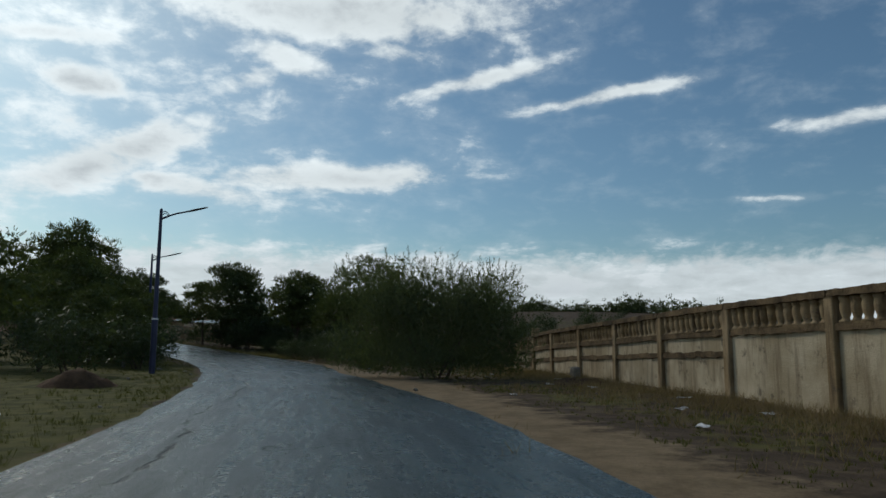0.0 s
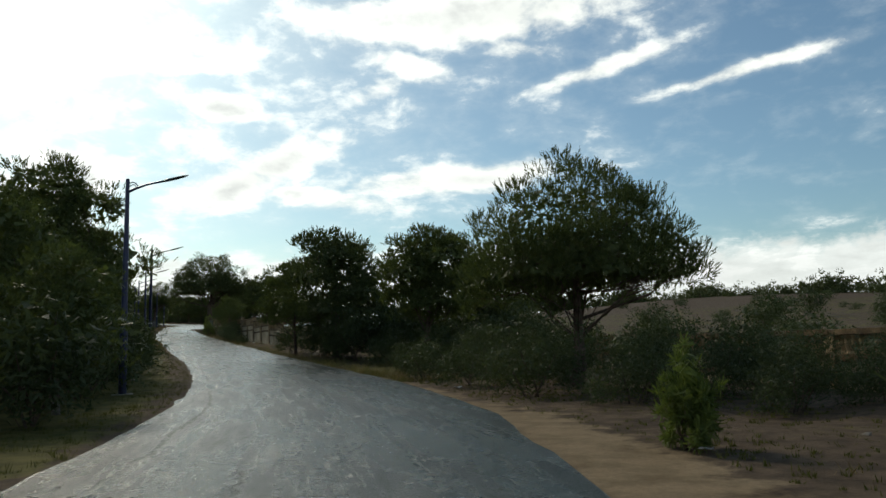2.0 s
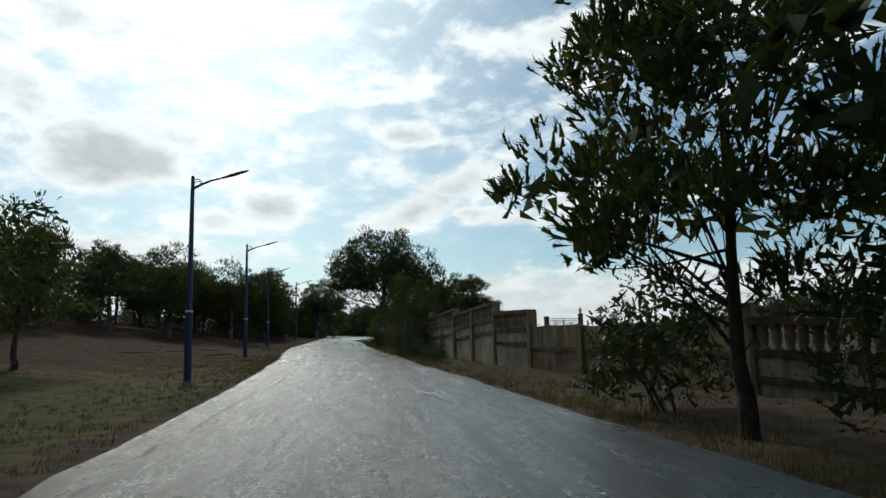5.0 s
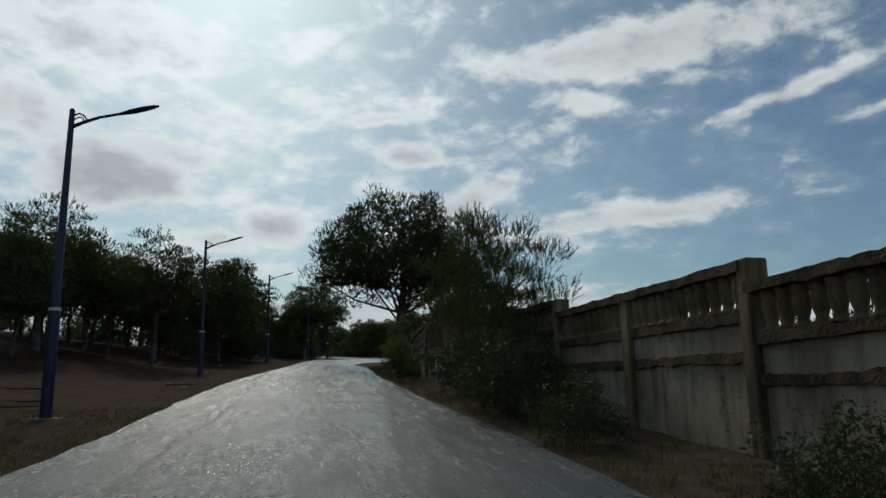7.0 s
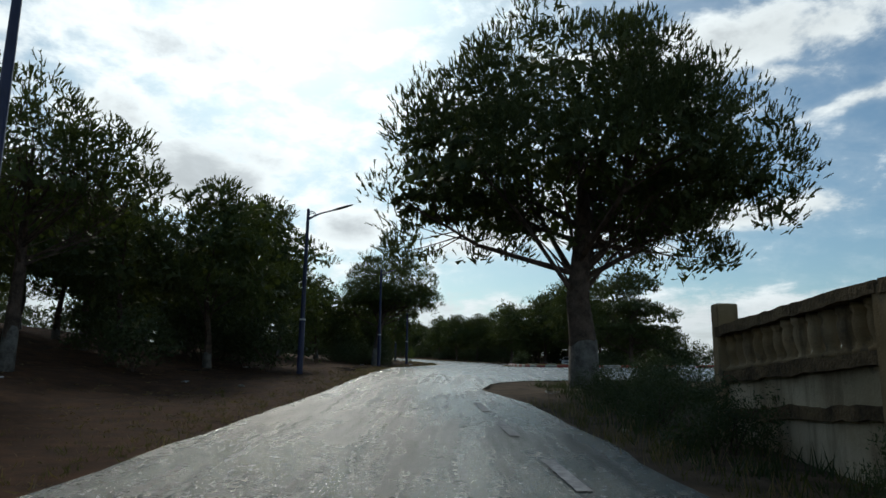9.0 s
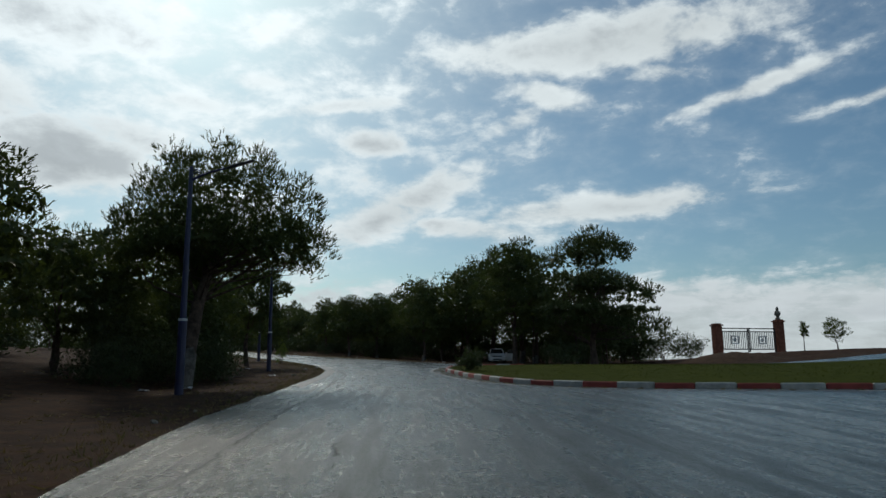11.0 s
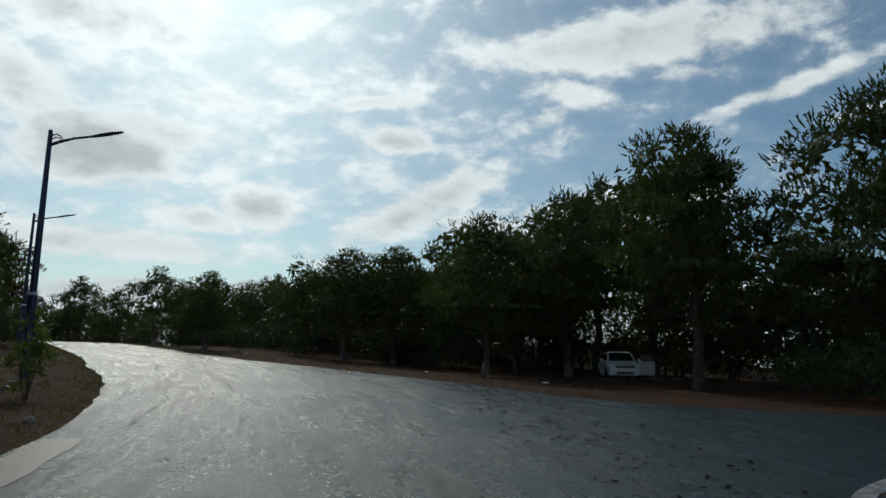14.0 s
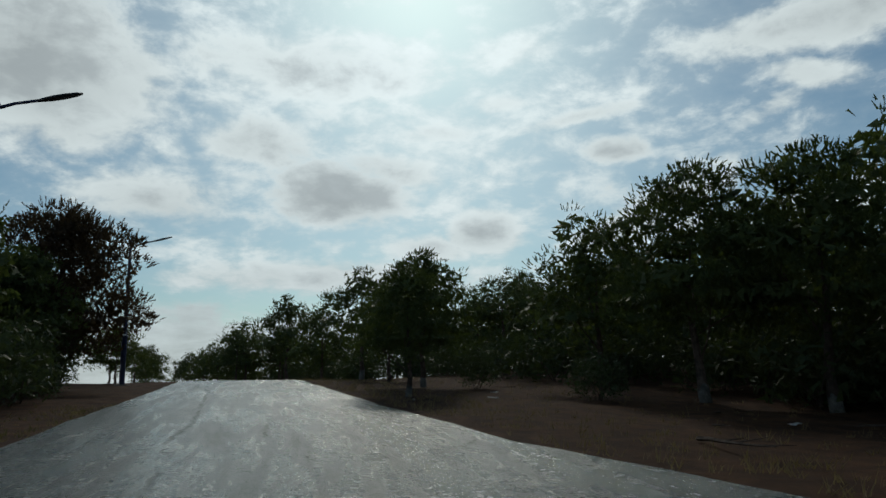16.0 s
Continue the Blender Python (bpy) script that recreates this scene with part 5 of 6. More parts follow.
# beside the rusty tree
PLACED += [(-110.3, 165.0, "n", 1.08, 70), (-117.6, 170.9, "n", 0.74, 20), (-120.4, 172.6, "c", 0.7, 150), (-116.2, 168.4, "n", 0.8, 260), (-113.4, 166.4, "c", 0.78, 10), (-118.5, 169.2, "c", 0.72, 130), (-113.0, 168.7, "n", 0.74, 200), (-121.8, 175.4, "c", 0.5, 220), (-131, 179, "c", 0.6, 20), (-140, 184.5, "c", 0.6, 90), (-150, 190, "c", 0.62, 150)]
first_use = {"a": wood_a, "b": wood_b, "c": wood_c, "d": wood_d, "n": near_pine, "u": near_umbrella}
used = set()
spots = [(-24.9, 47.2), (-83, 184), (-82.5, 180), (-82, 188), (-80.5, 176), (-84.5, 149), (-75, 131.4), (-77.6, 174.2), (-70.4, 172), (-82, 181), (-82.4, 177)]


def grow(x, y, kind, scale, turn):
    spots.append((x, y))
    stand(first_use[kind], x, y, turn, scale, 0.02, kind not in used)
    used.add(kind)


for row in PLACED:
    grow(*row)
rnd = random.Random(7)


def fill(count, s_lo, s_hi, d_lo, d_hi, gap, sizes, kinds="aabc"):
    """Scatters wood pines over a stretch beside the road, keeping their distance from each other."""
    made, tries = 0, 0
    while made < count and tries < count * 40:
        tries += 1
        x, y = along(rnd.uniform(s_lo, s_hi), rnd.uniform(d_lo, d_hi))
        if (x > -70 and y > 150) or any((x - a) ** 2 + (y - b) ** 2 < gap * gap for a, b in spots) or abs(beside([x], [y])[1][0]) < min(abs(d_lo), abs(d_hi)) - 0.5:
            continue
        grow(x, y, rnd.choice(kinds), rnd.uniform(*sizes), rnd.uniform(0, 360))
        made += 1


fill(22, 100, 178, -24, -11, 3.8, (0.8, 0.95))
fill(20, 122, 154, -22, -9.5, 3.0, (0.75, 0.92), "aac")
fill(22, 95, 190, -52, -18, 4.2, (0.8, 1.0), "ddc")
fill(16, 70, 108, -64, -24, 4.6, (0.85, 1.05), "ddd")
fill(12, 10, 66, -38, -15, 4.6, (0.75, 0.95), "ddc")
fill(24, 194, 275, 13, 24, 3.6, (0.72, 0.88), "aabc")
fill(36, 186, 290, 25, 50, 3.9, (0.98, 1.15), "dddd")
fill(18, 190, 236, 17, 27, 2.8, (0.95, 1.1), "ac")
fill(14, 250, 284, 5, 12, 2.8, (0.7, 0.95), "ac")
fill(14, 200, 280, -34, -12, 5.0, (0.7, 0.9), "dca")
fill(12, 178, 192, 24, 44, 3.8, (0.85, 1.0), "dd")

grown_first = True
for count, s_lo, s_hi, d_lo, d_hi in ((34, 84, 190, -34, -17), (46, 180, 290, 17, 32), (18, 176, 200, 26, 40), (34, 197, 275, 11.5, 14.5), (40, 190, 240, 14, 22), (14, 10, 80, -30, -17), (10, 205, 275, -20, -11)):
    for k in range(count):
        x, y = along(s_lo + (s_hi - s_lo) * (k + rnd.random()) / count, rnd.uniform(d_lo, d_hi))
        if (x > -69 and y > 150) or (-88 < x < -74 and 160 < y < 189):
            continue
        stand(undergrowth, x, y, rnd.uniform(0, 360), rnd.uniform(0.8, 1.2), 0.1, grown_first)
        grown_first = False
# the depth of the wood, behind the car and beyond the bare slope
for x, y, scale, turn in ((-74.2, 187.5, 0.95, 40), (-70.6, 188.8, 0.9, 160), (-77.2, 193.0, 1.05, 280)):
    grow(x, y, "d", scale, turn)
rnd = random.Random(19)
fill(14, 84, 122, -38, -20, 3.2, (0.95, 1.12), "d")
stand(far_pine, 30, 215, 0, sink=2.0, fresh=True)
for k in range(36):
    r = random.Random(100 + k)
    x = -10 + k * 3.1 + r.uniform(-2, 2)
    stand(far_pine, x, 222 - 0.9 * k + r.uniform(-8, 8), r.uniform(0, 360), r.uniform(0.75, 1.2), 2.0)

for k in range(9):
    r = random.Random(200 + k)
    stand(far_pine, -36 + k * 3.2 + r.uniform(-1, 1), 214 + r.uniform(-7, 7), r.uniform(0, 360), r.uniform(1.3, 1.8), 1.2)
for k in range(28):
    r = random.Random(300 + k)
    stand(undergrowth, r.uniform(2, 75), r.uniform(62, 175), r.uniform(0, 360), r.uniform(0.35, 0.85), 0.1)

NEAR_BUSHES = [(-5.4, 38.4, 0.87), (-3.4, 36.2, 0.78), (-1.8, 38.0, 0.87), (-7.2, 41.4, 0.83), (-9.2, 44.8, 0.74), (-10.6, 48.0, 0.69), (-5.6, 42.4, 0.87), (-7.6, 46.6, 1.05), (-9.4, 50.6, 1.10), (-12.9, 54.2, 0.83), (-13.0, 56.4, 1.05), (-5.0, 45.0, 1.05), (-1.0, 35.0, 0.69), (-2.6, 40.2, 0.9), (-0.6, 38.6, 0.8), (0.8, 40.6, 0.85), (1.6, 37.6, 0.75), (0.6, 35.6, 0.7), (2.4, 34.4, 0.65)]
NEAR_BUSHES += [(-33.6, 81.0, 0.5), (-36.4, 84.8, 0.55), (-38.2, 87.4, 0.85), (-76.6, 132.4, 0.9), (-77.8, 134.4, 0.9), (-77.9, 135.7, 1.1), (-79.0, 137.0, 1.0), (-77.0, 134.4, 1.0), (-78.6, 132.6, 1.3), (-77.0, 130.8, 1.1), (-79.2, 134.0, 1.2), (-76.0, 129.6, 0.7), (-38.9, 89.5, 1.05), (-40.4, 91.2, 0.6), (-49.0, 103.0, 0.5), (-50.3, 105.2, 0.55), (-51.4, 107.4, 0.5), (-52.6, 109.4, 0.45), (-50.8, 109.4, 0.6), (-52.0, 111.6, 0.5), (-47.2, 100.4, 0.45)]
for k, (x, y, s) in enumerate(NEAR_BUSHES):
    stand(near_bush, x, y, 67 * k, s, 0.05, k == 0)
BUSHES = [(-10.4, 56.4, 1.25), (-8.6, 55.2, 1.2), (-8.0, 57.8, 1.3), (-15.4, 56.8, 1.1), (-11.2, 58.0, 1.1), (-15.0, 61.5, 1.45), (-7.0, 53.0, 1.3), (-18.8, 61.6, 1.0), (-17.0, 59.0, 0.85), (-22.6, 66.0, 0.8), (-12.2, 23.5, 0.95), (-14.5, 25.8, 0.9), (-17, 33, 1.0), (-25.6, 52.6, 1.0), (-27.4, 50.6, 1.0), (-20.6, 43, 1.0), (-22.6, 45.6, 0.95),
          (-19.6, 63.2, 0.9), (-41.6, 92.6, 0.6), (-52.8, 114.2, 0.4),
          (-67.6, 113.4, 0.8), (-69.8, 115.0, 0.75), (-79.2, 136.6, 0.75)]
BUSHES += [(-17.2, 39.0, 1.1), (-18.6, 41.6, 1.1), (-16.8, 36.8, 1.0), (-12.6, 29.6, 0.8), (-13.6, 33.4, 0.9), (-22.8, 48.6, 1.0), (-21.4, 46.2, 1.1), (-14.2, 58.6, 1.2), (-13.4, 60.2, 1.25), (-26.2, 48.2, 1.2), (-25.4, 45.6, 1.2), (-27.4, 52.6, 1.1), (-86.4, 193.0, 1.6), (-83.2, 194.0, 1.7), (-80.0, 193.4, 1.7), (-89.6, 193.6, 1.6), (-77.0, 192.4, 1.5), (-92.6, 190.0, 1.4), (-2.4, 44.6, 0.79), (0.2, 43.4, 0.79), (2.6, 46.0, 0.86), (-1.0, 49.4, 0.92), (-4.4, 49.0, 0.86), (-66.0, 113.0, 1.0), (-69.0, 112.4, 1.1), (-71.6, 114.2, 1.1), (-26.6, 54.0, 1.1), (-28.0, 56.0, 1.1), (8, 72, 1.2), (20, 84, 1.3), (14, 98, 1.4), (33, 92, 1.4), (26, 70, 1.0), (2, 86, 1.1), (44, 110, 1.5), (24, 118, 1.5)]
BUSHES += [(-110.2, 167.0, 1.0), (-111.5, 165.0, 1.1), (-107.6, 164.8, 0.8), (-66.2, 184.6, 1.3), (-68.6, 184.0, 1.25), (-63.9, 185.0, 1.0), (-99, 178, 0.5), (-74, 173, 0.7), (-108.6, 167.4, 0.8), (-106.4, 166.0, 0.8), (-112.2, 168.6, 0.8), (-113.6, 169.5, 0.8), (-115.6, 170.4, 0.7), (-105.6, 181.0, 0.6), (-64.6, 106.6, 0.7), (-68.0, 108.0, 0.8)]
for k, (x, y, s) in enumerate(BUSHES):
    stand(low_bush, x, y, 67 * k, s, 0.05, k == 0)
stand(tree("bush", 75, 2.2, 0.8, 0.3, "shrub", OLIVE, "yellow-green sapling leaning against the wall", "bush", 120, 30, 0.03, leaf=(0.1, 0.02), core=0.0), -46.5, 98.3, 0, fresh=True)
stand(tree("bush", 77, 0.95, 0.42, 0.1, "shrub", OLIVE, "small bright green bush on the dirt verge", "bush", 120, 34, 0.02, leaf=(0.1, 0.02), core=0.0), -3.2, 30.9, 0, fresh=True)
stand(tree("bush", 79, 0.95, 0.72, 0.1, "shrub", SHRUB, "round ornamental bush on the island lawn", "bush", 150, 22, 0.02, core=0.3, bough=0.2, fill_in=1, leaf=(0.09, 0.022)), -70.87, 144.5, 0, sink=-0.12, fresh=True)
stand(tree("bush", 81, 1.3, 0.5, 0.1, "shrub", OLIVE, "thin leafy weed growing at the road corner", "bush", 60, 12, 0.012, leaf=(0.12, 0.04), fill_in=0.5, card=0.1, core=0.0), -87.0, 153.4, 0, fresh=True)


def fallen_branch(seed):
    rng = random.Random(seed)
    V, F = [], []
    pts, p, a = [], Vector((-0.6, 0, 0.03)), 0.0
    for k in range(6):
        pts.append(p.copy())
        a += rng.uniform(-0.35, 0.35)
        p = p + Vector((math.cos(a) * 0.26, math.sin(a) * 0.26, rng.uniform(-0.01, 0.02)))
    tube(V, F, pts, [0.024, 0.022, 0.018, 0.014, 0.01, 0.005], 5)
    for k in (2, 3, 4):
        q = pts[k] + Vector((rng.uniform(0.1, 0.3), rng.uniform(-0.3, 0.3), rng.uniform(0.0, 0.06)))
        tube(V, F, [pts[k], q], [0.010, 0.004], 4)
    ob = new("fallen_branch", mesh_of("fallen_branch", V, F, BARK))
    return tagged(ob, "dry fallen pine branch lying on brown needles", "branch", "fallen branches")


rnd = random.Random(77)
dead = [fallen_branch(k) for k in range(3)]
for k in range(26):
    u = rnd.uniform(92, 176) if k < 18 else rnd.uniform(188, 212)
    edge = np.interp(u, [r[0] for r in LEFT], [r[1] for r in LEFT]) - 0.6 - rnd.uniform(0, 6) if k < 18 else np.interp(u, [r[0] for r in RIGHT_ON], [r[1] for r in RIGHT_ON]) + 1.5 + rnd.uniform(0, 6)
    x, y = along(u, edge)
    m = pose(x, y, lie1(x, y) + 0.01, 0, 0, rnd.uniform(0, 360)) @ Matrix.Diagonal((*[rnd.uniform(0.6, 1.3)] * 3, 1))
    if k < 3:
        dead[k].matrix_world = m
    else:
        copy_thing(dead[k % 3], m)

# ---------------------------------------------------------------- parked car
CAR_PAINT = mottled("silver_car_paint", (0.68, 0.69, 0.70), (0.78, 0.79, 0.80), 2, 90, 0.3, 0.0, 0.15)
CAR_GLASS = mottled("dark_car_glass", (0.012, 0.014, 0.016), (0.02, 0.022, 0.024), 2, 20, 0.08, 0.0)
TYRE = mottled("tyre_rubber", (0.012, 0.012, 0.012), (0.03, 0.03, 0.03), 8, 50, 0.85, 0.3)
PLASTIC = mottled("black_plastic", (0.014, 0.014, 0.015), (0.03, 0.03, 0.032), 8, 50, 0.6, 0.1)
LENS = mottled("headlight_lens", (0.45, 0.46, 0.48), (0.7, 0.71, 0.72), 12, 50, 0.12, 0.0)


def loft(sections, close=True):
    """Skin over rings of equal length; each ring is a list of points."""
    V, F, k = [], [], len(sections[0])
    for ring in sections:
        V += ring
    for i in range(len(sections) - 1):
        for j in range(k):
            q = (j + 1) % k
            F.append((i * k + j, i * k + q, (i + 1) * k + q, (i + 1) * k + j))
    if close:
        F.append(tuple(range(k))[::-1])
        F.append(tuple((len(sections) - 1) * k + j for j in range(k)))
    return V, F


def ring(y, w, z0, z1, soft):
    return [(-w + soft, y, z0), (w - soft, y, z0), (w, y, z0 + soft), (w, y, z1 - soft), (w - soft * 1.4, y, z1), (-w + soft * 1.4, y, z1), (-w, y, z1 - soft), (-w, y, z0 + soft)]


def hatchback(m):
    """A small five-door car, nose towards -y, its left front door standing open."""
    car = thing("parked_car", m, "silver hatchback parked under the pines, one front door open", "car")
    part("body", loft([ring(-1.98, 0.60, 0.32, 0.62, 0.08), ring(-1.90, 0.76, 0.22, 0.74, 0.1), ring(-1.6, 0.83, 0.20, 0.84, 0.1), ring(-1.0, 0.85, 0.19, 0.95, 0.1), ring(0.3, 0.85, 0.19, 0.98, 0.08),
                       ring(1.4, 0.84, 0.20, 1.0, 0.1), ring(1.85, 0.80, 0.25, 0.98, 0.12), ring(1.98, 0.68, 0.34, 0.9, 0.1)]), CAR_PAINT, car, smooth=False)
    cab = [ring(-1.05, 0.72, 0.90, 0.96, 0.02), ring(-0.38, 0.64, 0.90, 1.40, 0.06), ring(0.0, 0.63, 0.90, 1.47, 0.07), ring(1.0, 0.62, 0.90, 1.46, 0.07), ring(1.55, 0.60, 0.90, 1.36, 0.07), ring(1.92, 0.58, 0.90, 1.0, 0.03)]
    part("cabin", loft(cab), CAR_PAINT, car)
    part("windscreen", ([(-0.64, -1.06, 0.97), (0.64, -1.06, 0.97), (0.53, -0.40, 1.405), (-0.53, -0.40, 1.405), (-0.64, -1.03, 0.95), (0.64, -1.03, 0.95), (0.53, -0.37, 1.385), (-0.53, -0.37, 1.385)],
                        [(0, 1, 2, 3), (7, 6, 5, 4), (0, 4, 5, 1), (2, 6, 7, 3), (1, 5, 6, 2), (3, 7, 4, 0)]), CAR_GLASS, car)
    for sx in (-1, 1):
        part("side_window", block(sx * 0.665 - 0.02, sx * 0.665 + 0.02, -0.35, 1.45, 1.02, 1.33, 0.015), CAR_GLASS, car)
        part("headlight", loft([[(sx * x, y, z) for x, y, z in r] for r in ([(0.50, -1.93, 0.62), (0.74, -1.84, 0.64), (0.76, -1.80, 0.74), (0.52, -1.91, 0.71)], [(0.50, -1.83, 0.62), (0.74, -1.70, 0.64), (0.76, -1.66, 0.74), (0.52, -1.80, 0.71)])]), LENS, car)
        mirror = part("mirror", block(sx * 0.98 - 0.1, sx * 0.98 + 0.1, -0.72, -0.62, 0.96, 1.09, 0.03), CAR_PAINT, car)
        part("mirror_arm", block(sx * 0.86 - 0.05, sx * 0.86 + 0.05, -0.69, -0.65, 0.95, 0.99), PLASTIC, mirror)
        for y in (-1.28, 1.26):
            wheel = new("wheel")
            wheel.parent = car
            wheel.matrix_basis = pose(sx * 0.78, y, 0.31, 0, 90, 0)
            V, F = lathe([(0.2, -0.09), (0.29, -0.09), (0.315, -0.05), (0.315, 0.05), (0.29, 0.09), (0.2, 0.09)], 22)
            part("tyre", (V, F), TYRE, wheel)
            V, F = lathe([(0.03, sx * 0.10), (0.06, sx * 0.095), (0.17, sx * 0.085), (0.2, sx * 0.094), (0.2, sx * 0.07)], 20)
            part("rim", (V, F), GREY_METAL, wheel)
    part("grille", block(-0.48, 0.48, -1.99, -1.90, 0.60, 0.70, 0.01), PLASTIC, car)
    part("bumper", loft([ring(-2.03, 0.58, 0.24, 0.50, 0.06), ring(-1.95, 0.76, 0.22, 0.52, 0.06), ring(-1.80, 0.80, 0.21, 0.52, 0.06)]), CAR_PAINT, car)
    part("air_intake", block(-0.42, 0.42, -2.045, -2.02, 0.28, 0.40, 0.01), PLASTIC, car)
    part("number_plate", block(-0.26, 0.26, -2.06, -2.03, 0.44, 0.54, 0.005), LITTER, car)
    door = part("door", loft([ring(0.0, 0.025, 0.24, 0.95, 0.01), ring(0.55, 0.035, 0.24, 0.97, 0.01), ring(1.0, 0.03, 0.26, 0.98, 0.01)]), CAR_PAINT, car)
    door.matrix_basis = pose(0.86, -0.95, 0, 0, 0, -66)
    part("door_window", block(-0.012, 0.012, 0.18, 0.96, 0.98, 1.34, 0.008), CAR_GLASS, door)
    return car


hatchback(pose(-82.35, 183.8, lie1(-82.35, 183.8) - 0.02, 0, 0, 20))

# ---------------------------------------------------------------- park gate
BRICK = mottled("red_brick", (0.15, 0.055, 0.035), (0.30, 0.12, 0.08), 4, 18, 0.9, 0.5)
IRON = mottled("black_iron", (0.012, 0.012, 0.013), (0.03, 0.03, 0.032), 5, 40, 0.5, 0.1)
PANEL_WHITE = mottled("white_panel", (0.5, 0.5, 0.5), (0.75, 0.75, 0.74), 6, 30, 0.6, 0.1)
GA, GB = np.array([-61.5, 187.6]), np.array([-55.9, 191.8])
gate_z = max(lie1(*GA), lie1(*GB))
gate_yaw = math.degrees(math.atan2(*(GB - GA)[::-1]))
gate_len = float(np.linalg.norm(GB - GA))


def gate_pillar(p, finial):
    t = thing("gate_pillar", pose(p[0], p[1], lie1(*p), 0, 0, gate_yaw), "red brick gate pillar with a stone cap", "pillar", "gate pillars")
    part("shaft", block(-0.36, 0.36, -0.36, 0.36, -0.6, 2.95, 0.02), BRICK, t)
    bm = bmesh.new()
    box(bm, -0.46, 0.46, -0.46, 0.46, 2.95, 3.09, 0.03)
    box(bm, -0.36, 0.36, -0.36, 0.36, 3.09, 3.2, 0.05)
    part("cap", bm, BRICK, t)
    if finial:
        part("finial", lathe([(0.22, 3.2), (0.24, 3.36), (0.12, 3.45), (0.30, 3.7), (0.28, 3.95), (0.12, 4.1), (0.16, 4.22), (0.1, 4.38), (0.02, 4.5)], 12), STONE, t, "pale turned stone finial")
    return t


gate_pillar(GA, False)
gate_pillar(GB, True)
gate = thing("park_gate", pose(GA[0], GA[1], gate_z, 0, 0, gate_yaw), "black iron double gate with white square panels", "gate")
for x0, x1 in ((0.45, gate_len / 2 - 0.04), (gate_len / 2 + 0.04, gate_len - 0.45)):
    leaf_ = part("gate_leaf", block(x0, x0 + 0.09, -0.04, 0.04, 0.05, 2.35), IRON, gate)
    part("stile", block(x1 - 0.09, x1, -0.04, 0.04, 0.05, 2.35), IRON, leaf_)
    for z in (0.25, 1.95, 2.25):
        part("cross_bar", block(x0 + 0.09, x1 - 0.09, -0.03, 0.03, z, z + 0.09), IRON, leaf_)
    n = int((x1 - x0) / 0.2)
    for k in range(1, n):
        x = x0 + (x1 - x0) * k / n
        part("bar", block(x - 0.022, x + 0.022, -0.022, 0.022, 0.34, 1.95), IRON, leaf_)
    c = (x0 + x1) / 2
    bm = bmesh.new()
    for a, b, d, e in ((-0.4, 0.4, 0.8, 0.9), (-0.4, 0.4, 1.5, 1.6), (-0.4, -0.3, 0.9, 1.5), (0.3, 0.4, 0.9, 1.5)):
        box(bm, c + a, c + b, -0.05, 0.05, d, e)
    part("panel_frame", bm, PANEL_WHITE, leaf_, "white square frame")
    part("disc", [lathe([(0.17, -0.04), (0.19, 0.0), (0.17, 0.04)], 14)][0], PANEL_WHITE, leaf_).matrix_basis = pose(c, 0, 1.2, 90, 0, 0)
stand(tree("young_tree", 91, 3.9, 1.6, 1.3, "airy", OLIVE, "slender young tree beyond the park gate", "tree", 120, 8, 0.07, leaf=(0.14, 0.03), fill_in=0.0, shoot=0.2, needles=4, thick=0.03, core=0.0), -50.4, 197.2, 0, fresh=True)
stand(tree("young_tree", 93, 3.6, 0.55, 1.8, "airy", OLIVE, "thin sapling beyond the park gate", "tree", 60, 7, 0.05, leaf=(0.14, 0.03), fill_in=0.0, shoot=0.2, needles=4, thick=0.03, core=0.0), -53.2, 197.6, 0, fresh=True)

# ---------------------------------------------------------------- heaps, stones and litter
def heap(name, x, y, r, h, seed, label, mat=EARTH):
    V, F, n = [], [], 22
    for i in range(9):
        u = i / 8
        for k in range(n):
            a = 2 * math.pi * k / n
            q = r * u * (1 + 0.22 * noise.noise((math.cos(a) * 1.3, math.sin(a) * 1.3, seed)))
            px, py = x + q * math.cos(a), y + q * math.sin(a)
            z = h * (1 - u * u) ** 1.3 * (1 + 0.35 * noise.noise((px * 1.7, py * 1.7, seed))) + 0.07 * noise.noise((px * 5, py * 5, seed)) + 0.035 * noise.noise((px * 13, py * 13, seed))
            V.append((px, py, lie1(px, py) + max(z, 0) - 0.12 * u * u))
    for i in range(8):
        for k in range(n):
            j = (k + 1) % n
            F.append((i * n + k, i * n + n + k, i * n + n + j, i * n + j))
    ob = new(name, mesh_of(name, V, F, mat, True))
    return tagged(ob, label, "earth heap")


heap("earth_mound", -9.2, 18.0, 1.1, 0.4, 2.0, "mound of brown earth beside a bush")
heap("earth_mound", 3.9, 20.8, 1.3, 0.16, 5.0, "low heap of dry weeds and soil at the wall foot")
heap("earth_mound", -60.5, 178.5, 4.5, 0.7, 11.0, "bank of reddish earth before the park gate")


def pebble(seed, r):
    rng = random.Random(seed)
    bm = bmesh.new()
    bmesh.ops.create_icosphere(bm, subdivisions=1, radius=r)
    for v in bm.verts:
        v.co *= rng.uniform(0.7, 1.2)
        v.co.z *= 0.6
    return bm


def scrap(seed, r):
    """A crumpled scrap, bent out of a small grid."""
    V, F = [], []
    for i in range(4):
        for j in range(4):
            V.append(((i / 3 - 0.5) * 2 * r, (j / 3 - 0.5) * 1.4 * r, 0.5 * r * (0.6 + noise.noise((i * 1.3, j * 1.3, seed)))))
    for i in range(3):
        for j in range(3):
            k = i * 4 + j
            F.append((k, k + 4, k + 5, k + 1))
    bm = bmesh.new()
    vs = [bm.verts.new(v) for v in V]
    for f in F:
        bm.faces.new([vs[k] for k in f])
    bmesh.ops.solidify(bm, geom=bm.faces[:], thickness=0.006)
    return bm


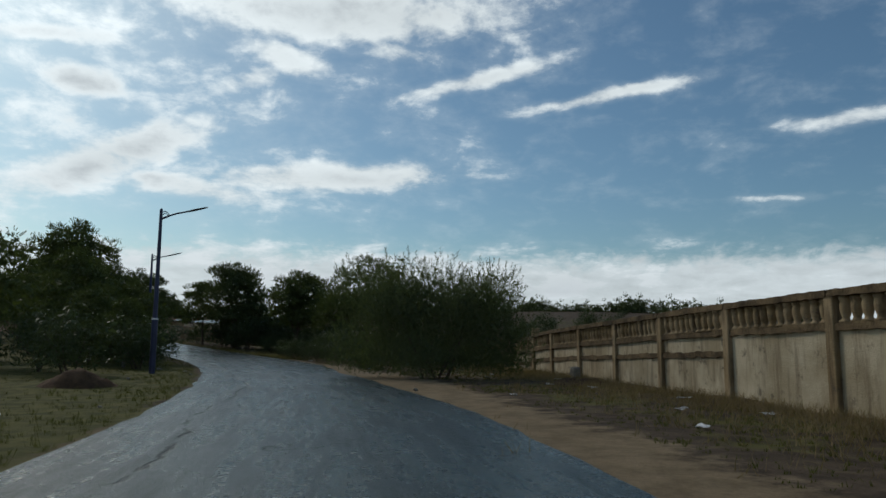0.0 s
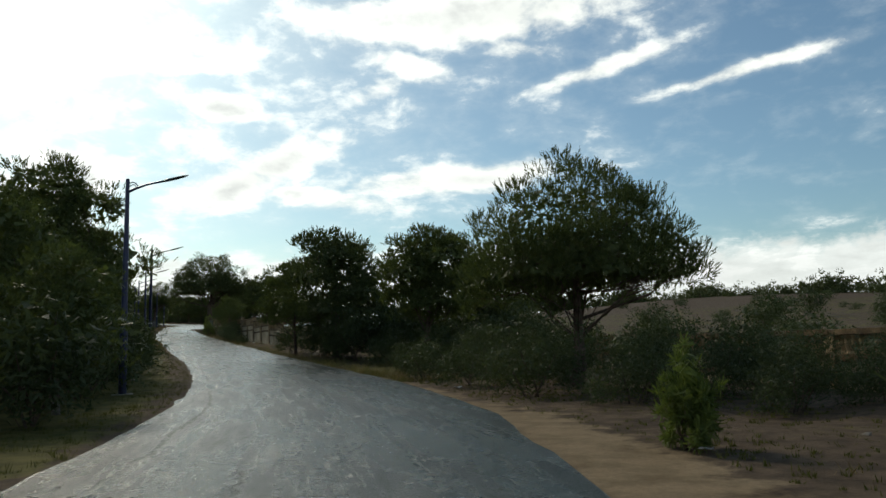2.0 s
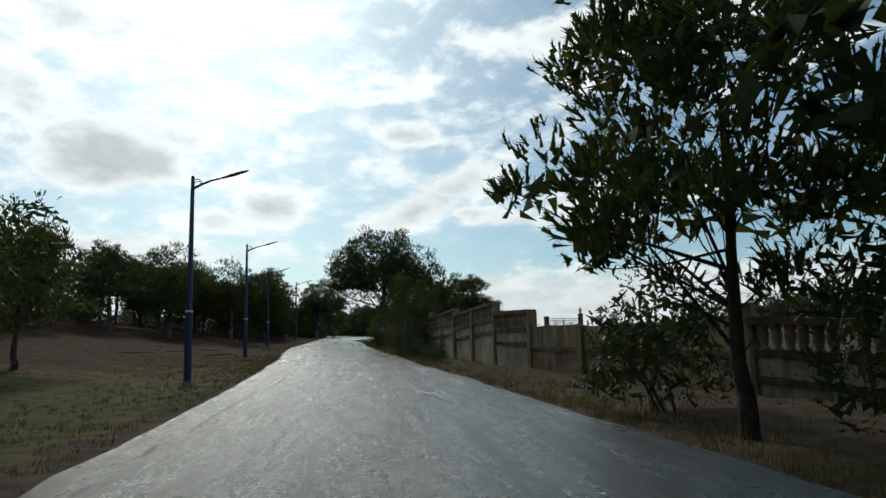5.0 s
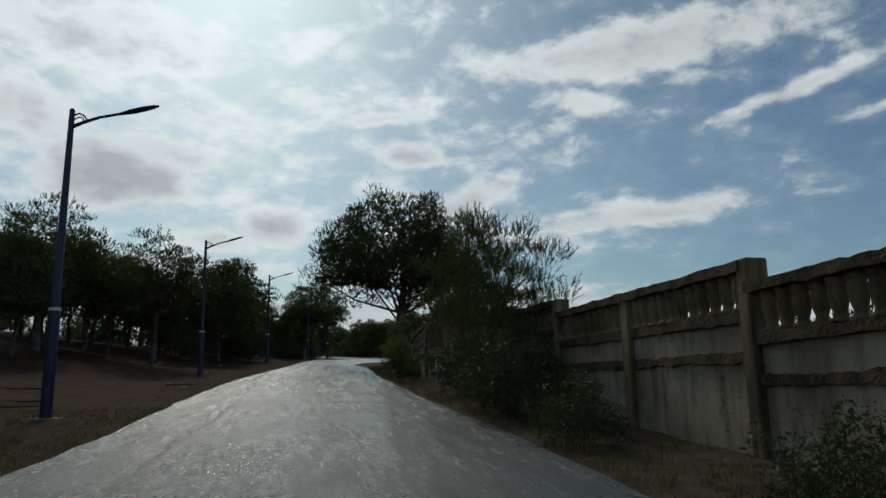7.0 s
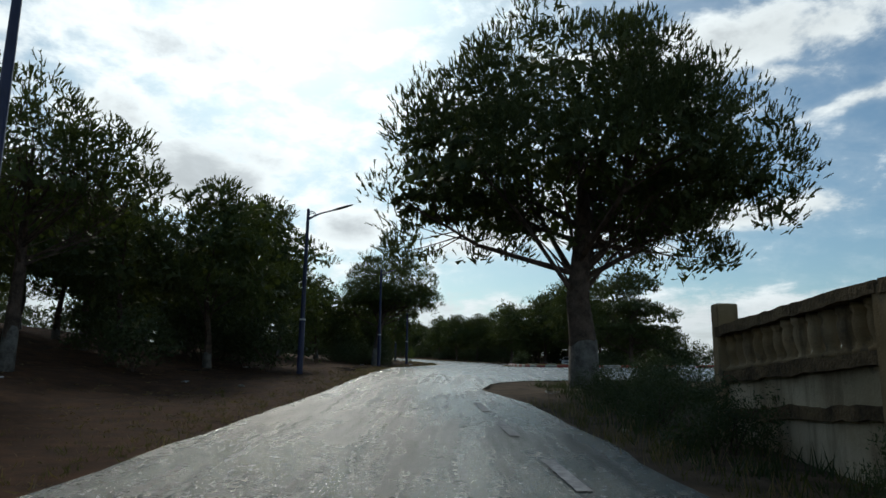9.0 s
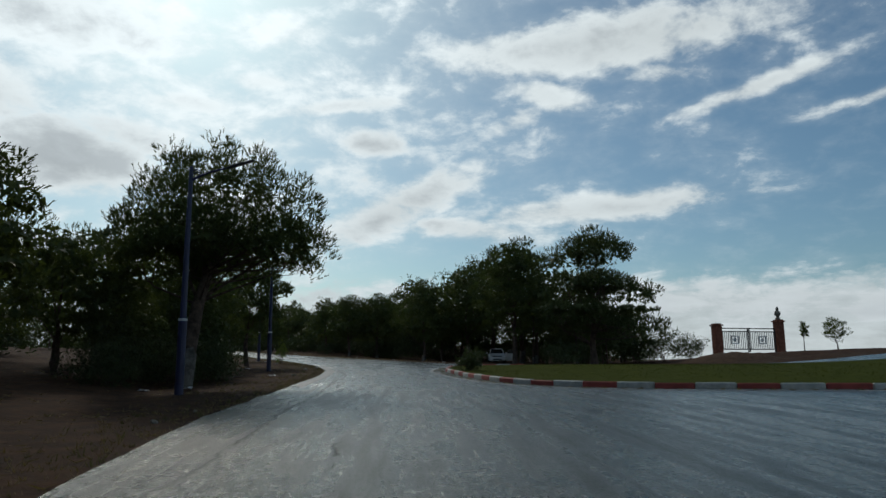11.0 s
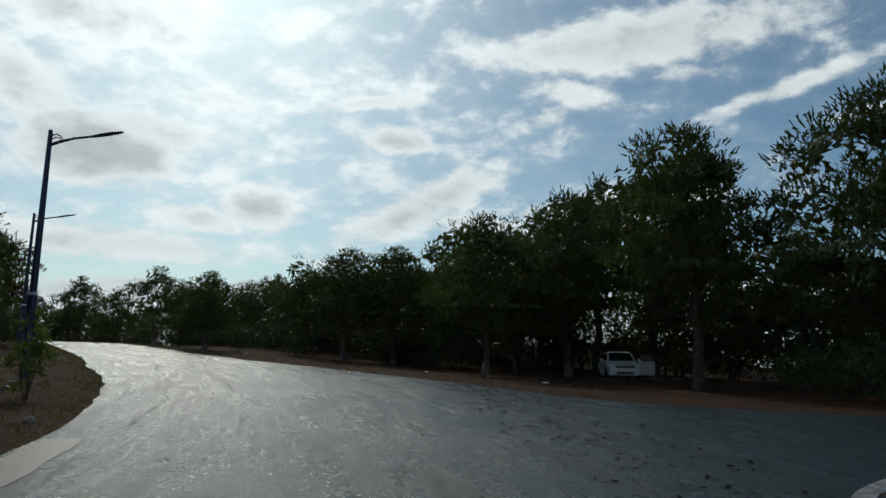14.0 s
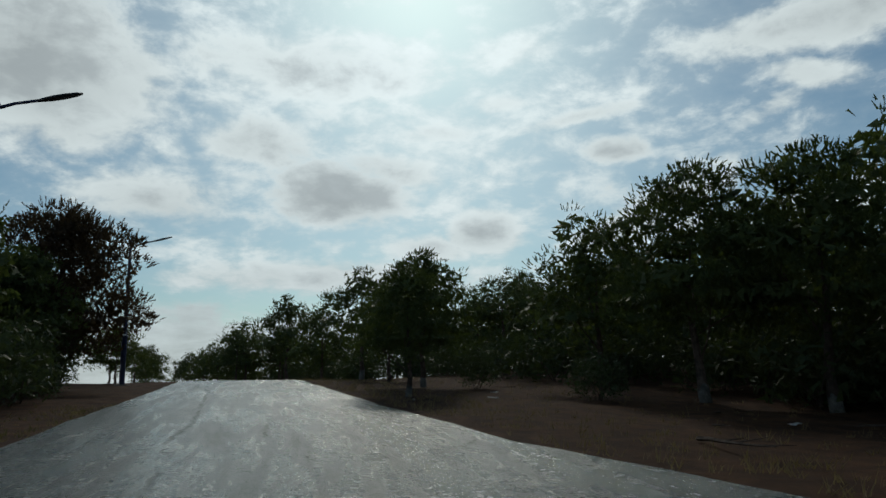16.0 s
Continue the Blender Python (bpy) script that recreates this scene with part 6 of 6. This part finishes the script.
rnd = random.Random(19)
LITTER_AT = [along(9.5, 5.1), along(12, 6.2), along(14, 7.5), along(15.5, 4.2), along(19.5, -6.2), along(12.4, -5.2), along(21, 7.8), along(24, 6.8), (-3.1, 30.6), along(40.5, 4.2), along(88.5, 4.3), along(118.8, 3.3),
             along(123.4, 2.6), along(125.5, -6.5), along(121, -8.5), along(150.2, -6.4), along(151.5, -5.6), along(169, -6.4), along(160.5, -4.6), (-82.7, 170.6), (-85.5, 172.5), along(195, 7.5), along(197.5, 8.3), along(205, 5.6),
             along(207.5, 6.6), along(186.5, 10.5), along(191.5, 8.5), along(17.3, 7.0), along(18.6, 6.4), along(22.5, 6.0), along(11, 7.2), along(133, -7.2), along(181, -4.9), (-73.4, 150.9), (-73.1, 151.2)]
scraps = [part("litter", scrap(k, 0.11), LITTER) for k in range(3)]
for k, (x, y) in enumerate(LITTER_AT):
    m = pose(x, y, lie1(x, y) + 0.015, 0, 0, rnd.uniform(0, 360)) @ Matrix.Diagonal((*[rnd.uniform(0.6, 1.35)] * 3, 1))
    if k < 3:
        scraps[k].matrix_world = m
        tagged(scraps[k], "crumpled scrap of white litter on the verge", "litter", "scraps of litter")
    else:
        copy_thing(scraps[k % 3], m)
stones = [part("stone", pebble(k, 0.09), STONE) for k in range(3)]
for k in range(60):
    s, side_ = rnd.uniform(2, 215), rnd.choice((-1, -1, 1))
    if 120 < s < 184 and side_ > 0:
        continue
    edge = np.interp(s, [r[0] for r in LEFT], [r[1] for r in LEFT]) if side_ < 0 else np.interp(s, [r[0] for r in RIGHT + RIGHT_ON], [r[1] for r in RIGHT + RIGHT_ON])
    x, y = along(s, edge + side_ * (0.25 + abs(rnd.gauss(0, 1.6))))
    m = pose(x, y, lie1(x, y) + 0.02, rnd.uniform(-20, 20), rnd.uniform(-20, 20), rnd.uniform(0, 360)) @ Matrix.Diagonal((*[rnd.uniform(0.4, 1.5)] * 3, 1))
    if k < 3:
        stones[k].matrix_world = m
    else:
        copy_thing(stones[k % 3], m)
for k in range(3):
    tagged(stones[k], "small grey-brown stone at the road edge", "stone", "stones by the road")
for o in list(scene.objects):
    if o.name.startswith("stone."):
        tagged(o, "small grey-brown stone at the road edge", "stone", "stones by the road")
BOLLARD = block(-0.13, 0.13, -0.13, 0.13, -0.2, 0.42, 0.03)
tagged(part("stone_block", BOLLARD, STONE), "short weathered stone block by the wall", "block")
scene.objects["stone_block"].matrix_world = pose(4.2, 22.8, lie1(4.2, 22.8), 4, -3, 20)


# ---------------------------------------------------------------- grass, weeds and fallen needles
def sward(name, count, place_fn, length, width, mat, label, seed, lay=0.35, tuft=7, rise=0.0):
    """Many single blades in tufts, as one stuff object."""
    rng = np.random.default_rng(seed)
    xy = np.array([place_fn(rng) for _ in range(count)])
    z = lie(xy[:, 0], xy[:, 1]) + rise
    base = np.repeat(np.column_stack([xy, z - 0.01]), tuft, 0)
    base[:, :2] += rng.normal(0, length * 0.35, (len(base), 2))
    d = unit(np.column_stack([rng.normal(0, lay, (len(base), 2)), np.ones(len(base))]))
    side = unit(np.cross(d, rng.normal(0, 1, (len(base), 3))))
    tall = np.repeat(rng.uniform(0.5, 1.4, (count, 1)), tuft, 0)
    V = blades(base, d, side, length * tall * rng.uniform(0.6, 1.1, (len(base), 1)), width * rng.uniform(0.7, 1.3, (len(base), 1)))
    ob = new(name, mesh_of(name, V, np.arange(len(V)).reshape(-1, 3).tolist(), mat))
    return tagged(ob, label, "grass", kind="stuff")


def left_verge(rng):
    s = rng.uniform(-2, 100)
    e = np.interp(s, [r[0] for r in LEFT], [r[1] for r in LEFT])
    return along(s, e - 0.1 - rng.exponential(2.6))


def right_verge(rng):
    s = 44 + 77 * rng.random() ** 1.35
    e = np.interp(s, [r[0] for r in RIGHT], [r[1] for r in RIGHT])
    return along(s, e + 0.1 + rng.exponential(0.9))


def wall_foot(rng):
    s = rng.uniform(6, 30)
    return along(s, 8.3 - rng.exponential(0.9) + max(0, (s - 18) * 0.14))


def sandy_side(rng):
    return along(rng.uniform(3, 45), rng.uniform(3.8, 8.5))


def wood_edge(rng):
    s = rng.uniform(184, 230)
    e = np.interp(s, [r[0] for r in RIGHT_ON], [r[1] for r in RIGHT_ON])
    return along(s, e + 0.3 + rng.exponential(3.0))


def pine_corner(rng):
    return along(rng.uniform(112, 127), rng.uniform(2.6, 6.5))


def gutter(rng):
    i = rng.integers(0, len(side))
    return side[i] + (kerb_line[kerb_line[:, 0] < -42][i] - side[i]) * rng.uniform(0.1, 0.8)


def broken_edge(rng):
    u = rng.random()
    return -75.3 - 7.5 * u + rng.normal(0, 0.55), 150.5 + 13.0 * u + rng.normal(0, 0.75)


def litter_floor(rng):
    s = rng.uniform(85, 200)
    e = np.interp(s, [r[0] for r in LEFT], [r[1] for r in LEFT])
    return along(s, e - 0.1 - rng.exponential(4.0))


def wood_verge(rng):
    s = rng.uniform(84, 205)
    e = np.interp(s, [r[0] for r in LEFT], [r[1] for r in LEFT])
    return along(s, e - 0.05 - rng.exponential(0.7))


def island(rng):
    while True:
        x, y = rng.uniform(-74, -45), rng.uniform(137, 165)
        if inside(np.array([x]), np.array([y]), isle_outline)[0]:
            return x, y


sward("verge_grass", 5200, left_verge, 0.10, 0.012, GRASS, "short green grass of the left verge", 1)
sward("verge_grass", 1900, right_verge, 0.16, 0.014, GRASS, "uncut grass along the wall side", 2)
sward("dry_weeds", 900, right_verge, 0.24, 0.012, DRY, "dry brown weeds along the wall side", 3, 0.3, 5)
sward("dry_weeds", 2600, wall_foot, 0.26, 0.014, DRY, "dry brown weeds at the foot of the wall", 4, 0.5, 6)
sward("verge_grass", 3600, sandy_side, 0.07, 0.016, GRASS, "thin grass on the sandy ground", 5)
sward("dry_weeds", 1200, wood_edge, 0.16, 0.012, DRY, "dry grass at the edge of the wood", 6, 0.5)
sward("weeds", 700, pine_corner, 0.26, 0.02, SHRUB, "tall green weeds round the pine", 7, 0.4)
sward("fallen_leaves", 1500, gutter, 0.06, 0.03, DRY, "fallen leaves and grit in the gutter by the kerb", 8, 3.0, 3, 0.035)
sward("fallen_needles", 6000, litter_floor, 0.10, 0.02, DRY, "fallen twigs and needles under the pines", 9, 4.0, 3)
sward("lawn_grass", 6000, island, 0.05, 0.012, LAWN_BLADE, "short mown grass of the island", 10, 0.4, 6, 0.15)
sward("asphalt_crumbs", 420, broken_edge, 0.05, 0.06, TYRE, "loose dark crumbs of broken asphalt on the road", 11, 2.0, 3, 0.03)
sward("dry_weeds", 1700, wood_verge, 0.10, 0.014, DRY, "thin dry grass along the edge of the wood road", 12, 0.7, 6)
sward("verge_grass", 900, wood_verge, 0.10, 0.014, GRASS, "sparse green grass along the edge of the wood road", 13, 0.5, 6)
